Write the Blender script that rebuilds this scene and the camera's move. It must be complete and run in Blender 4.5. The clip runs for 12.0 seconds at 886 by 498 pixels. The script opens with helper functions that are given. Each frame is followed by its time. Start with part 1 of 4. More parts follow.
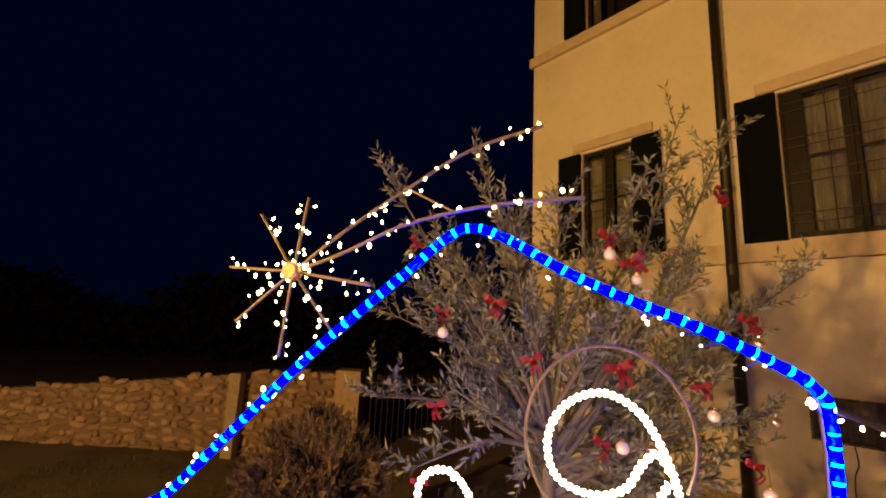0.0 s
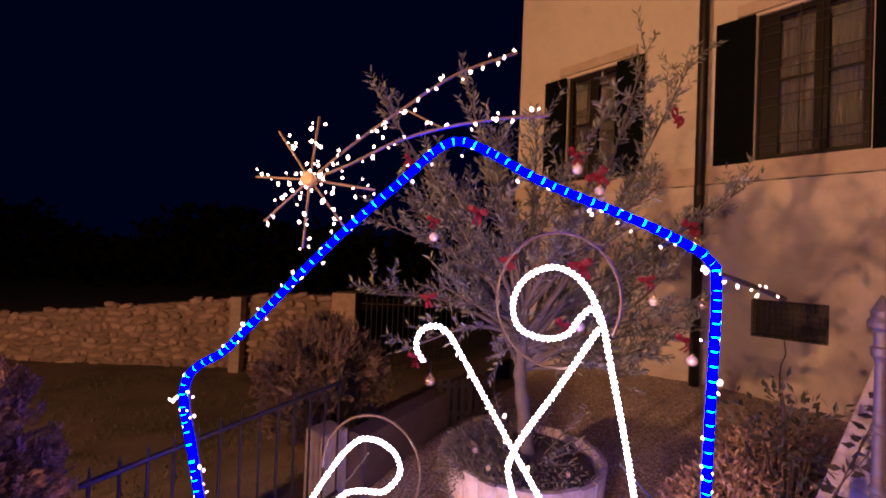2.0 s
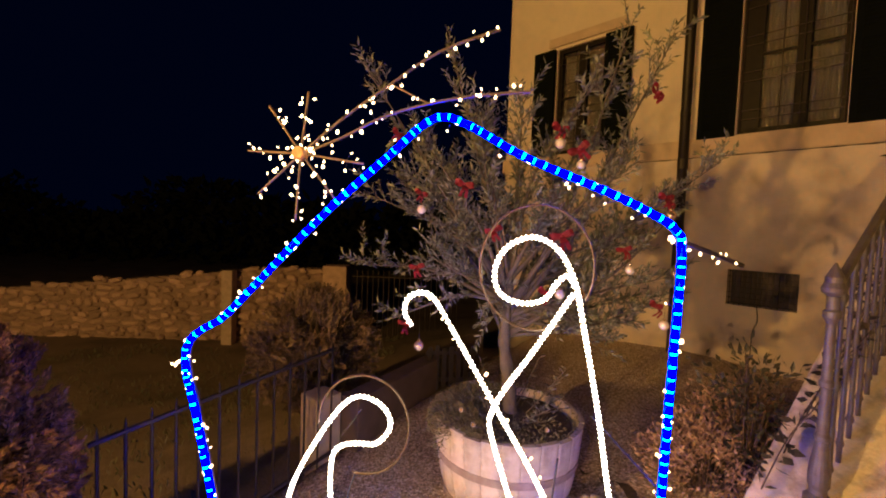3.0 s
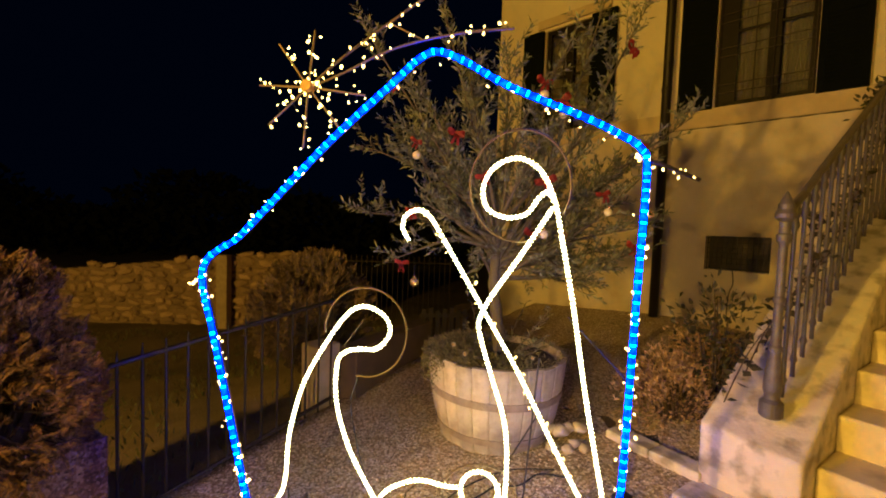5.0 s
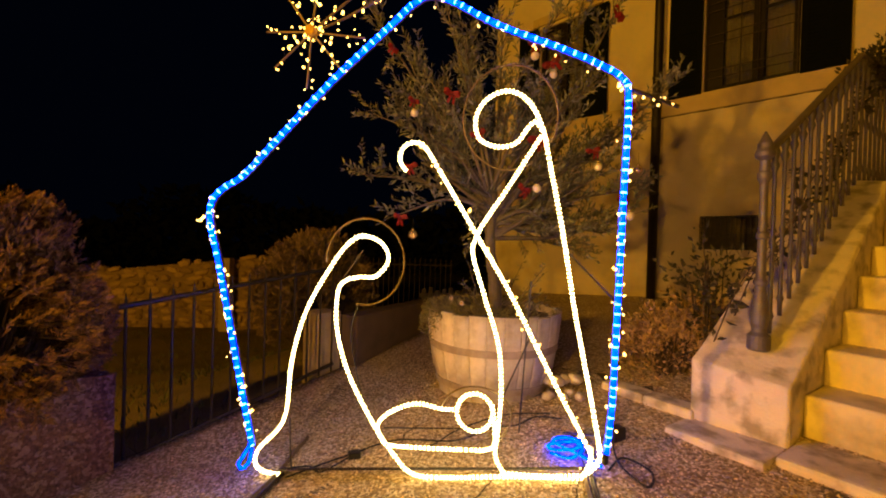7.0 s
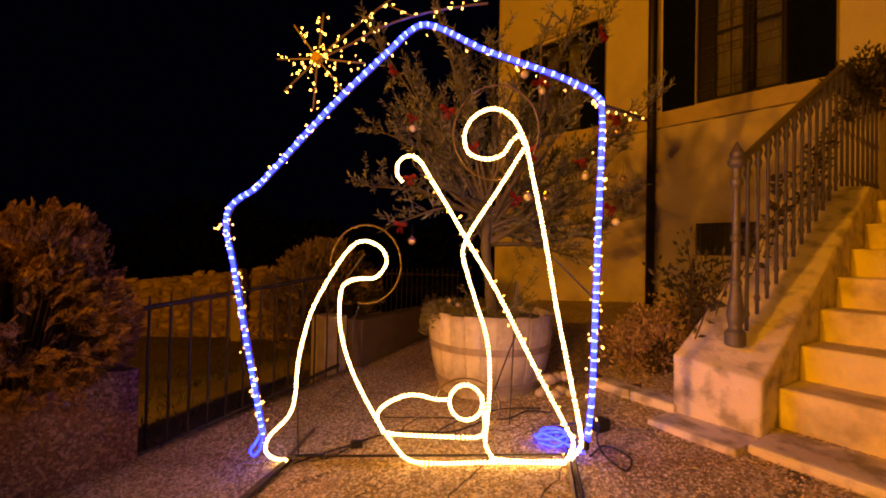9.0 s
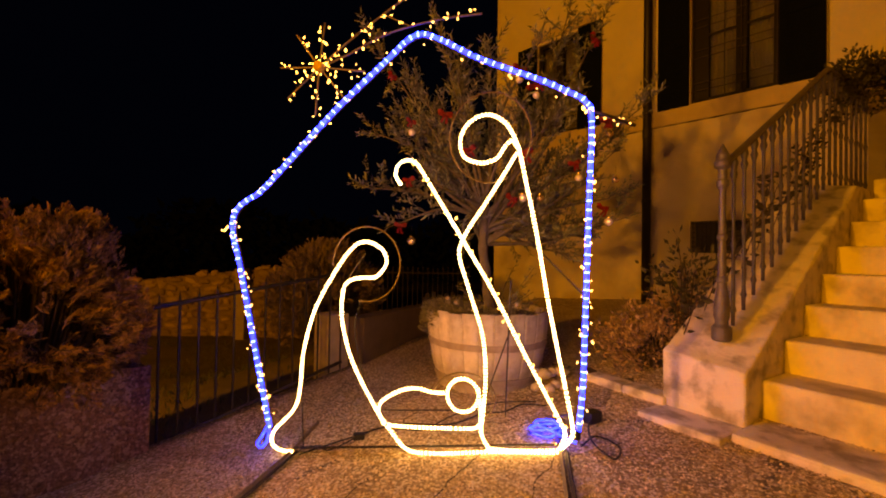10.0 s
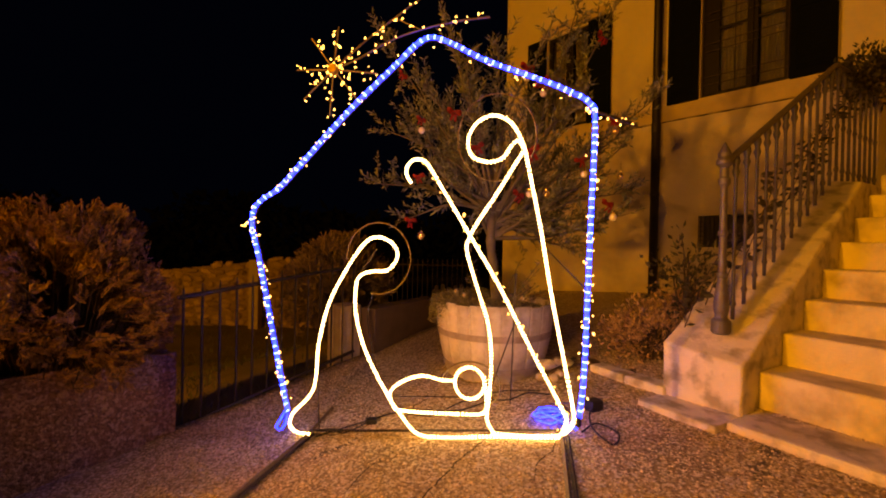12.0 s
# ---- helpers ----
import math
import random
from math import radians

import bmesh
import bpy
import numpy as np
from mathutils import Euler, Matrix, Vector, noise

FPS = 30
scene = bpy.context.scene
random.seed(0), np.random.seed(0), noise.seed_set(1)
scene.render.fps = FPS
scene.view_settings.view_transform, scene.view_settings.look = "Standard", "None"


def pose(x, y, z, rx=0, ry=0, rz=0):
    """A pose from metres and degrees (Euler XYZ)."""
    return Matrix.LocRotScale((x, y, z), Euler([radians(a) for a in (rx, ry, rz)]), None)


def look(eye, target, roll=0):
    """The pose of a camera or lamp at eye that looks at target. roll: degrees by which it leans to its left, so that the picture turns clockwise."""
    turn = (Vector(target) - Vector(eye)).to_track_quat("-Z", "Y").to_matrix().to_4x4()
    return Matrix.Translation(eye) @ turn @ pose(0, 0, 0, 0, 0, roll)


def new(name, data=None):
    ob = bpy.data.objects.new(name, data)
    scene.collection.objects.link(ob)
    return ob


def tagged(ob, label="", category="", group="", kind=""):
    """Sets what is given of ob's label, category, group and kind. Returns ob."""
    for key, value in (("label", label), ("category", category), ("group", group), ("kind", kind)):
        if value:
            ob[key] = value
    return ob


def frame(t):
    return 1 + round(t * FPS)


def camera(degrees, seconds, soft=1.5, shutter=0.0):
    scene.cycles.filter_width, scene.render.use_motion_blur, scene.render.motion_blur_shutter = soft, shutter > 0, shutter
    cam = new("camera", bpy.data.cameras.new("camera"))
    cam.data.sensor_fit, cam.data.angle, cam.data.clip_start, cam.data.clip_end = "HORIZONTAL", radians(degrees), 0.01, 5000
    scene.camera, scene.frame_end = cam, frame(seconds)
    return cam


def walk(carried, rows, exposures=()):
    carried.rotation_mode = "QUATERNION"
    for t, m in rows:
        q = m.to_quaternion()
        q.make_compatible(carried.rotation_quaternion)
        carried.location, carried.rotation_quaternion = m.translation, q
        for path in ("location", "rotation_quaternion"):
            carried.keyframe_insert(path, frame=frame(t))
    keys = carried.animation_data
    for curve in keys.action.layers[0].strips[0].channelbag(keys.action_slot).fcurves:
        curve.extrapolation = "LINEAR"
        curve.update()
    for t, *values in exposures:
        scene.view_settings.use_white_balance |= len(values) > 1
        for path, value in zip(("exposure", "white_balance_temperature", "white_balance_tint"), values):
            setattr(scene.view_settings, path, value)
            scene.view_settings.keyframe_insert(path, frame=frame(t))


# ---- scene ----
cam = camera(92.8, 12.0, soft=1.9)
PATH = [
    (0, (0.043, -0.009, 1.941), (-0.026, 1.959, 2.29), 2.8),
    (0.5, (0.076, -0.048, 1.903), (0.008, 1.931, 2.19), 2.9),
    (1, (0.059, -0.1, 1.876), (0.004, 1.888, 2.088), 2.8),
    (1.5, (0.04, -0.214, 1.854), (0.009, 1.781, 1.989), 2.6),
    (2, (0.049, -0.337, 1.802), (0.046, 1.663, 1.828), 2.2),
    (2.5, (0.074, -0.399, 1.795), (0.097, 1.599, 1.725), 2.1),
    (4.5, (0.028, -0.585, 1.62), (0.114, 1.409, 1.503), 2.0),
    (5, (0.066, -0.663, 1.448), (0.149, 1.332, 1.342), 2.0),
    (5.5, (0.065, -0.699, 1.262), (0.148, 1.297, 1.16), 1.6),
    (6, (0.085, -0.719, 1.124), (0.164, 1.278, 1.043), 1.7),
    (6.5, (0.097, -0.731, 1.072), (0.172, 1.267, 1.027), 1.7),
    (7, (0.106, -0.783, 1.018), (0.178, 1.216, 0.997), 1.6),
    (9, (0.193, -0.988, 0.977), (0.216, 1.011, 1.009), 1.2),
    (9.5, (0.212, -1.043, 0.981), (0.235, 0.957, 1.001), 1.0),
    (10, (0.213, -1.095, 0.986), (0.231, 0.904, 1.01), 0.9),
    (10.5, (0.21, -1.138, 0.99), (0.223, 0.862, 1.011), 1.0),
    (11, (0.214, -1.16, 0.994), (0.217, 0.84, 0.997), 1.1),
    (11.5, (0.225, -1.205, 0.985), (0.211, 0.795, 0.988), 1.1),
    (12, (0.221, -1.212, 1.007), (0.193, 0.788, 0.99), 1.1),
]
EXPOSURES = [(0.0, 0.88, 3700, 4), (1.0, 0.82, 3700, 30), (1.7, 0.6, 3700, 50), (2.5, 0.5, 3700, 28), (4.5, 0.4, 4000, -24), (6.0, 0.2, 4500, -28), (7.0, 0.07, 5600, -20), (9.0, -0.16, 7500, 12), (12.0, -0.16, 7200, 10)]
walk(cam, [(t, look(eye, target, roll)) for t, eye, target, roll in PATH],
     EXPOSURES)

# ---- world and lamps ----
world = bpy.data.worlds.new("night")
world.use_nodes = True
scene.world = world
world.node_tree.nodes["Background"].inputs[0].default_value = (0.12, 0.16, 0.5, 1)
world.node_tree.nodes["Background"].inputs[1].default_value = 0.0036


def street_light(name, eye, target, watts, colour, radius, cone=0):
    """A lantern out of view; with a cone, a shaded one that lights what lies before it."""
    lamp = bpy.data.lights.new(name, "SPOT" if cone else "POINT")
    if cone:
        lamp.spot_size, lamp.spot_blend = radians(cone), 0.5
    lamp.energy, lamp.color, lamp.shadow_soft_size = watts, colour, radius
    ob = new(name, lamp)
    ob.matrix_world = look(eye, target)
    return ob


street_light("street_light", (-7.5, -3.4, 2.7), (0.5, 2, 0), 3150, (1.0, 0.37, 0.012), 0.12)
street_light("wall_lantern", (-2.5, -4.6, 2.0), (3.2, 2.9, 1.2), 1080, (1.0, 0.38, 0.011), 0.08, 74)


# ---- materials ----
def material(name, colour, rough=0.7, metal=0.0, second=None, scale=8.0, amount=0.6, bump=0.2, bump_scale=60.0,
             stain=None, stain_scale=1.5, stain_amount=0.4, spread=0.0, detail=6.0, distance=0.01, gloss=0.4):
    """Two-scale noise colour with relief; stain is a third colour in large patches; spread varies value by object or island."""
    m = bpy.data.materials.new(name)
    m.use_nodes = True
    nt = m.node_tree
    b = nt.nodes["Principled BSDF"]
    b.inputs["Roughness"].default_value, b.inputs["Metallic"].default_value = rough, metal
    b.inputs["Specular IOR Level"].default_value = gloss
    co = nt.nodes.new("ShaderNodeTexCoord").outputs["Object"]

    def tex(size, det=detail):
        t = nt.nodes.new("ShaderNodeTexNoise")
        t.inputs["Scale"].default_value, t.inputs["Detail"].default_value = size, det
        nt.links.new(co, t.inputs["Vector"])
        return t.outputs["Fac"]

    def ramp(src, lo, hi):
        r = nt.nodes.new("ShaderNodeMapRange")
        r.inputs["From Min"].default_value, r.inputs["From Max"].default_value = lo, hi
        nt.links.new(src, r.inputs["Value"])
        return r.outputs["Result"]

    def mix(fac, a, c, blend="MIX"):
        x = nt.nodes.new("ShaderNodeMix")
        x.data_type, x.blend_type = "RGBA", blend
        for sock, v in ((x.inputs[0], fac), (x.inputs[6], a), (x.inputs[7], c)):
            if isinstance(v, (tuple, list)):
                sock.default_value = (*v, 1)
            elif isinstance(v, float):
                sock.default_value = v
            else:
                nt.links.new(v, sock)
        return x.outputs[2]

    def scaled(src, k):
        x = nt.nodes.new("ShaderNodeMath")
        x.operation = "MULTIPLY"
        x.inputs[1].default_value = k
        nt.links.new(src, x.inputs[0])
        return x.outputs[0]

    second = second or tuple(c * 0.6 for c in colour)
    col = mix(scaled(ramp(tex(scale), 0.35, 0.7), amount), tuple(colour), tuple(second))
    if stain:
        col = mix(scaled(ramp(tex(stain_scale, 4.0), 0.48, 0.66), stain_amount), col, tuple(stain))
    if spread:
        rnd = nt.nodes.new("ShaderNodeObjectInfo").outputs["Random"]
        isl = nt.nodes.new("ShaderNodeNewGeometry").outputs["Random Per Island"]
        add = nt.nodes.new("ShaderNodeMath")
        add.operation = "ADD"
        nt.links.new(rnd, add.inputs[0])
        nt.links.new(isl, add.inputs[1])
        fr = nt.nodes.new("ShaderNodeMath")
        fr.operation = "FRACT"
        nt.links.new(add.outputs[0], fr.inputs[0])
        hsv = nt.nodes.new("ShaderNodeHueSaturation")
        mr = nt.nodes.new("ShaderNodeMapRange")
        mr.inputs["To Min"].default_value, mr.inputs["To Max"].default_value = 1 - spread, 1 + spread
        nt.links.new(fr.outputs[0], mr.inputs["Value"])
        nt.links.new(mr.outputs["Result"], hsv.inputs["Value"])
        nt.links.new(col, hsv.inputs["Color"])
        col = hsv.outputs["Color"]
    nt.links.new(col, b.inputs["Base Color"])
    if bump:
        bn = nt.nodes.new("ShaderNodeBump")
        bn.inputs["Strength"].default_value, bn.inputs["Distance"].default_value = bump, distance
        nt.links.new(tex(bump_scale), bn.inputs["Height"])
        nt.links.new(bn.outputs["Normal"], b.inputs["Normal"])
    return m


def glowing(name, colour, strength, second=None, scale=30.0):
    """A lit bulb or rope; the light of its diodes varies along it."""
    m = bpy.data.materials.new(name)
    m.use_nodes = True
    nt = m.node_tree
    b = nt.nodes["Principled BSDF"]
    b.inputs["Base Color"].default_value = (*[0.03 + 0.4 * c for c in colour], 1)
    b.inputs["Roughness"].default_value = 0.3
    b.inputs["Emission Strength"].default_value = strength
    if second:
        co = nt.nodes.new("ShaderNodeTexCoord").outputs["Object"]
        n = nt.nodes.new("ShaderNodeTexNoise")
        n.inputs["Scale"].default_value, n.inputs["Detail"].default_value = scale, 2.0
        nt.links.new(co, n.inputs["Vector"])
        r = nt.nodes.new("ShaderNodeMapRange")
        r.inputs["From Min"].default_value, r.inputs["From Max"].default_value = 0.42, 0.62
        nt.links.new(n.outputs["Fac"], r.inputs["Value"])
        x = nt.nodes.new("ShaderNodeMix")
        x.data_type = "RGBA"
        x.inputs[6].default_value, x.inputs[7].default_value = (*colour, 1), (*second, 1)
        nt.links.new(r.outputs["Result"], x.inputs[0])
        nt.links.new(x.outputs[2], b.inputs["Emission Color"])
    else:
        b.inputs["Emission Color"].default_value = (*colour, 1)
    return m


M_PLASTER = material("plaster", (0.56, 0.48, 0.33), 0.9, second=(0.47, 0.40, 0.27), scale=2.5, amount=0.5, bump=0.25, bump_scale=35,
                     stain=(0.42, 0.33, 0.22), stain_scale=0.7, stain_amount=0.3)
M_PLINTH = material("plinth_plaster", (0.52, 0.44, 0.32), 0.92, second=(0.40, 0.33, 0.24), scale=3, bump=0.4, bump_scale=25,
                    stain=(0.26, 0.20, 0.13), stain_scale=1.3, stain_amount=0.75)
M_TRIM = material("stone_trim", (0.46, 0.36, 0.19), 0.85, second=(0.36, 0.28, 0.14), scale=6, bump=0.3, bump_scale=50)
M_SHUTTER = material("shutter_paint", (0.002, 0.003, 0.005), 0.85, second=(0.004, 0.005, 0.007), scale=12, bump=0.1, gloss=0.06)
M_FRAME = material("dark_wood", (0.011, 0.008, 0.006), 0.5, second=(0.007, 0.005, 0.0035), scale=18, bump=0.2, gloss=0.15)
M_CURTAIN = material("curtain_cloth", (0.20, 0.18, 0.14), 0.95, scale=20, amount=0.3, bump=0.2, bump_scale=200)
M_IRON = material("dark_iron", (0.03, 0.028, 0.028), 0.55, 0.6, second=(0.07, 0.04, 0.025), scale=25, amount=0.5, bump=0.2, bump_scale=120)
M_CAST = material("painted_cast_iron", (0.13, 0.12, 0.12), 0.5, 0.35, second=(0.09, 0.06, 0.045), scale=22, amount=0.6, bump=0.25, bump_scale=90)
M_PIPE = material("drainpipe_metal", (0.018, 0.014, 0.012), 0.5, 0.4, scale=15, bump=0.1)
M_GRAVEL = material("gravel_asphalt", (0.48, 0.365, 0.205), 0.85, second=(0.11, 0.08, 0.045), scale=55, amount=0.95, bump=1.0, bump_scale=42, detail=9.0,
                    stain=(0.13, 0.10, 0.06), stain_scale=1.6, stain_amount=0.5, distance=0.035)
def add_cracks(m, scale, dark):
    """Thin wandering cracks and pale grit in the asphalt."""
    nt = m.node_tree
    b = nt.nodes["Principled BSDF"]
    old = b.inputs["Base Color"].links[0].from_socket
    co = nt.nodes.new("ShaderNodeTexCoord").outputs["Object"]
    warp = nt.nodes.new("ShaderNodeTexNoise")
    warp.inputs["Scale"].default_value, warp.inputs["Detail"].default_value = 3.0, 6.0
    nt.links.new(co, warp.inputs["Vector"])
    add = nt.nodes.new("ShaderNodeMix")
    add.data_type = "VECTOR"
    add.inputs[0].default_value = 0.28
    nt.links.new(co, add.inputs[4])
    nt.links.new(warp.outputs["Color"], add.inputs[5])
    v = nt.nodes.new("ShaderNodeTexVoronoi")
    v.feature = "DISTANCE_TO_EDGE"
    v.inputs["Scale"].default_value = scale
    nt.links.new(add.outputs[1], v.inputs["Vector"])
    r = nt.nodes.new("ShaderNodeMapRange")
    r.inputs["From Min"].default_value, r.inputs["From Max"].default_value = 0.0, 0.014
    mask = nt.nodes.new("ShaderNodeTexNoise")
    mask.inputs["Scale"].default_value, mask.inputs["Detail"].default_value = 0.9, 3.0
    nt.links.new(co, mask.inputs["Vector"])
    gap = nt.nodes.new("ShaderNodeMapRange")
    gap.inputs["From Min"].default_value, gap.inputs["From Max"].default_value = 0.42, 0.55
    gap.inputs["To Max"].default_value = 0.05
    nt.links.new(mask.outputs["Fac"], gap.inputs["Value"])
    wide = nt.nodes.new("ShaderNodeMath")
    wide.operation = "ADD"
    nt.links.new(v.outputs["Distance"], wide.inputs[0])
    nt.links.new(gap.outputs["Result"], wide.inputs[1])
    nt.links.new(wide.outputs[0], r.inputs["Value"])
    x = nt.nodes.new("ShaderNodeMix")
    x.data_type = "RGBA"
    x.inputs[6].default_value = (*dark, 1)
    nt.links.new(r.outputs["Result"], x.inputs[0])
    nt.links.new(old, x.inputs[7])
    nt.links.new(x.outputs[2], b.inputs["Base Color"])


def add_grit(m, scale, lo, hi, amount, pale):
    """Single pale stones standing out of the binder."""
    nt = m.node_tree
    b = nt.nodes["Principled BSDF"]
    old = b.inputs["Base Color"].links[0].from_socket
    co = nt.nodes.new("ShaderNodeTexCoord").outputs["Object"]
    g = nt.nodes.new("ShaderNodeTexVoronoi")
    g.inputs["Scale"].default_value = scale
    nt.links.new(co, g.inputs["Vector"])
    gr = nt.nodes.new("ShaderNodeMapRange")
    gr.inputs["From Min"].default_value, gr.inputs["From Max"].default_value = lo, hi
    gr.inputs["To Max"].default_value = amount
    sep = nt.nodes.new("ShaderNodeSeparateColor")
    nt.links.new(g.outputs["Color"], sep.inputs["Color"])
    nt.links.new(sep.outputs["Red"], gr.inputs["Value"])
    y = nt.nodes.new("ShaderNodeMix")
    y.data_type = "RGBA"
    y.inputs[7].default_value = (*pale, 1)
    nt.links.new(gr.outputs["Result"], y.inputs[0])
    nt.links.new(old, y.inputs[6])
    nt.links.new(y.outputs[2], b.inputs["Base Color"])


add_cracks(M_GRAVEL, 0.55, (0.09, 0.075, 0.055))
add_grit(M_GRAVEL, 78.0, 0.66, 0.80, 0.85, (0.66, 0.56, 0.40))
M_CRACK = material("crack_dirt", (0.05, 0.038, 0.022), 0.95, scale=60, bump=0.4, bump_scale=90)
M_GRASS_SOIL = material("lawn_soil", (0.14, 0.105, 0.05), 0.95, second=(0.20, 0.145, 0.065), scale=9, bump=0.6, bump_scale=40,
                        stain=(0.05, 0.042, 0.02), stain_scale=0.8, stain_amount=0.6, distance=0.03)
M_BLADE = material("grass_blade", (0.06, 0.07, 0.025), 0.8, second=(0.10, 0.085, 0.03), scale=4, bump=0, spread=0.4)
M_GRIT = material("loose_grit", (0.58, 0.46, 0.29), 0.8, scale=30, bump=0, spread=0.6)
M_STONE = material("field_stone", (0.40, 0.28, 0.15), 0.9, second=(0.26, 0.18, 0.09), scale=9, bump=0.6, bump_scale=40, spread=0.35,
                   distance=0.02)
M_POST = material("old_post_stone", (0.42, 0.33, 0.20), 0.9, second=(0.26, 0.20, 0.12), scale=10, bump=0.5, bump_scale=40)
M_MORTAR = material("wall_mortar", (0.27, 0.19, 0.11), 0.95, scale=12, bump=0.6, bump_scale=40, distance=0.03)
M_CEMENT = material("cement_step", (0.74, 0.64, 0.42), 0.88, second=(0.62, 0.53, 0.35), scale=7, bump=0.35, bump_scale=60,
                    stain=(0.26, 0.20, 0.11), stain_scale=4.5, stain_amount=0.6)
M_MOSSY = material("weathered_cement", (0.70, 0.62, 0.50), 0.92, second=(0.55, 0.47, 0.36), scale=9, bump=0.5, bump_scale=55,
                   stain=(0.20, 0.165, 0.10), stain_scale=8.0, stain_amount=0.7)
M_PEBBLE = material("pebbledash", (0.25, 0.15, 0.085), 0.9, second=(0.075, 0.046, 0.028), scale=48, amount=0.9, bump=1.0, bump_scale=62, distance=0.025)
add_grit(M_PEBBLE, 62.0, 0.62, 0.8, 0.75, (0.40, 0.28, 0.18))
M_ROUGHWALL = material("rendered_wall", (0.11, 0.075, 0.05), 0.95, second=(0.06, 0.042, 0.03), scale=6, bump=0.4, bump_scale=40)
M_STAVE = material("barrel_oak", (0.50, 0.43, 0.34), 0.85, second=(0.34, 0.28, 0.21), scale=16, amount=0.7, bump=0.4, bump_scale=45, spread=0.16,
                   stain=(0.14, 0.11, 0.08), stain_scale=4, stain_amount=0.4)
M_HOOP = material("rusty_hoop", (0.33, 0.27, 0.21), 0.65, 0.3, second=(0.17, 0.12, 0.085), scale=14, bump=0.3)
M_SOIL = material("potting_soil", (0.07, 0.05, 0.03), 0.95, second=(0.03, 0.022, 0.014), scale=30, bump=0.8, bump_scale=60, distance=0.02)
M_BARK = material("olive_bark", (0.12, 0.10, 0.075), 0.9, second=(0.06, 0.05, 0.038), scale=25, bump=0.7, bump_scale=50)
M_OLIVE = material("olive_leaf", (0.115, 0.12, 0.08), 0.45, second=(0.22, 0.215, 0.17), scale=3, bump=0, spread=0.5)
M_BUSH = material("shrub_leaf", (0.24, 0.145, 0.045), 0.55, second=(0.33, 0.19, 0.055), scale=5, amount=0.8, bump=0, spread=0.5)
M_HEDGE = material("hedge_leaf", (0.13, 0.09, 0.04), 0.65, second=(0.19, 0.12, 0.045), scale=3, bump=0, spread=0.5)
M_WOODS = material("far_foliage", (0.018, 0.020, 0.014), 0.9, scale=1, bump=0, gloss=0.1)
M_BED = material("bed_shrub_leaf", (0.38, 0.25, 0.12), 0.55, second=(0.20, 0.13, 0.055), scale=7, bump=0, spread=0.45)
M_ROSE = material("rose_leaf", (0.03, 0.03, 0.013), 0.5, second=(0.055, 0.04, 0.018), scale=7, bump=0, spread=0.4)
M_MOSS = material("moss_leaf", (0.12, 0.11, 0.04), 0.8, second=(0.2, 0.16, 0.07), scale=9, bump=0, spread=0.4)
M_TWIG = material("twig_bark", (0.08, 0.055, 0.035), 0.9, scale=20, bump=0.3)
M_TERRA = material("terracotta", (0.32, 0.12, 0.05), 0.8, scale=10, bump=0.2)
M_RIBBON = material("red_ribbon", (0.32, 0.018, 0.018), 0.45, second=(0.2, 0.014, 0.014), scale=20, bump=0.1)
M_GOLD = material("bauble_gold", (0.85, 0.62, 0.32), 0.18, 0.9, scale=6, amount=0.2, bump=0)
M_CREAM = material("bauble_pearl", (0.85, 0.74, 0.62), 0.2, 0.3, scale=6, amount=0.2, bump=0)
M_HUB = material("star_hub_gold", (0.62, 0.38, 0.012), 0.45, 0.3, second=(0.28, 0.15, 0.008), scale=40, bump=0.3)
M_STEEL = material("bare_steel_rod", (0.17, 0.13, 0.09), 0.5, 0.45, second=(0.10, 0.07, 0.045), scale=30, bump=0.1)
M_BLACK = material("black_rubber", (0.012, 0.012, 0.013), 0.5, scale=20, bump=0)
M_ROCK = material("pale_rock", (0.52, 0.45, 0.36), 0.9, second=(0.36, 0.3, 0.22), scale=14, bump=0.5, bump_scale=40)
M_WHITE_ROPE = glowing("warm_white_rope", (1.0, 0.45, 0.085), 2.6, (1.0, 0.51, 0.12), 60)
M_BLUE_BEAD = glowing("blue_diode", (0.04, 0.075, 1.0), 40.0)
M_WHITE_BEAD = glowing("warm_white_diode", (1.0, 0.59, 0.22), 21.0)
M_BLUE_ROPE = glowing("blue_rope", (0.001, 0.007, 1.0), 18.0, (0.003, 0.018, 1.0), 38)
M_BULB = glowing("fairy_bulb", (1.0, 0.47, 0.085), 8.5)

M_GLASS = bpy.data.materials.new("window_glass")
M_GLASS.use_nodes = True
_g = M_GLASS.node_tree.nodes["Principled BSDF"]
_g.inputs["Transmission Weight"].default_value, _g.inputs["Roughness"].default_value = 1.0, 0.03
_g.inputs["IOR"].default_value = 1.3


# ---- mesh helpers ----
def thing(name, m, label, category, group="", kind=""):
    ob = new(name)
    ob.empty_display_size = 0.1
    ob.matrix_world = m
    return tagged(ob, label, category, group, kind)


def mesh_of(name, bm, mat, smooth=False):
    me = bpy.data.meshes.new(name)
    bm.to_mesh(me)
    bm.free()
    me.materials.append(mat)
    if smooth:
        for p in me.polygons:
            p.use_smooth = True
    return me


def part(name, bm, mat, parent, label="", smooth=False):
    ob = new(name, mesh_of(name, bm, mat, smooth))
    ob.parent = parent
    return tagged(ob, label)


def piece(name, me, parent, m):
    """One more object on a shared mesh."""
    ob = new(name, me)
    ob.parent = parent
    ob.matrix_basis = m
    return ob


def single(name, bm, mat, label, category, group="", kind="", m=None, smooth=False):
    ob = new(name, mesh_of(name, bm, mat, smooth))
    if m is not None:
        ob.matrix_world = m
    return tagged(ob, label, category, group, kind)


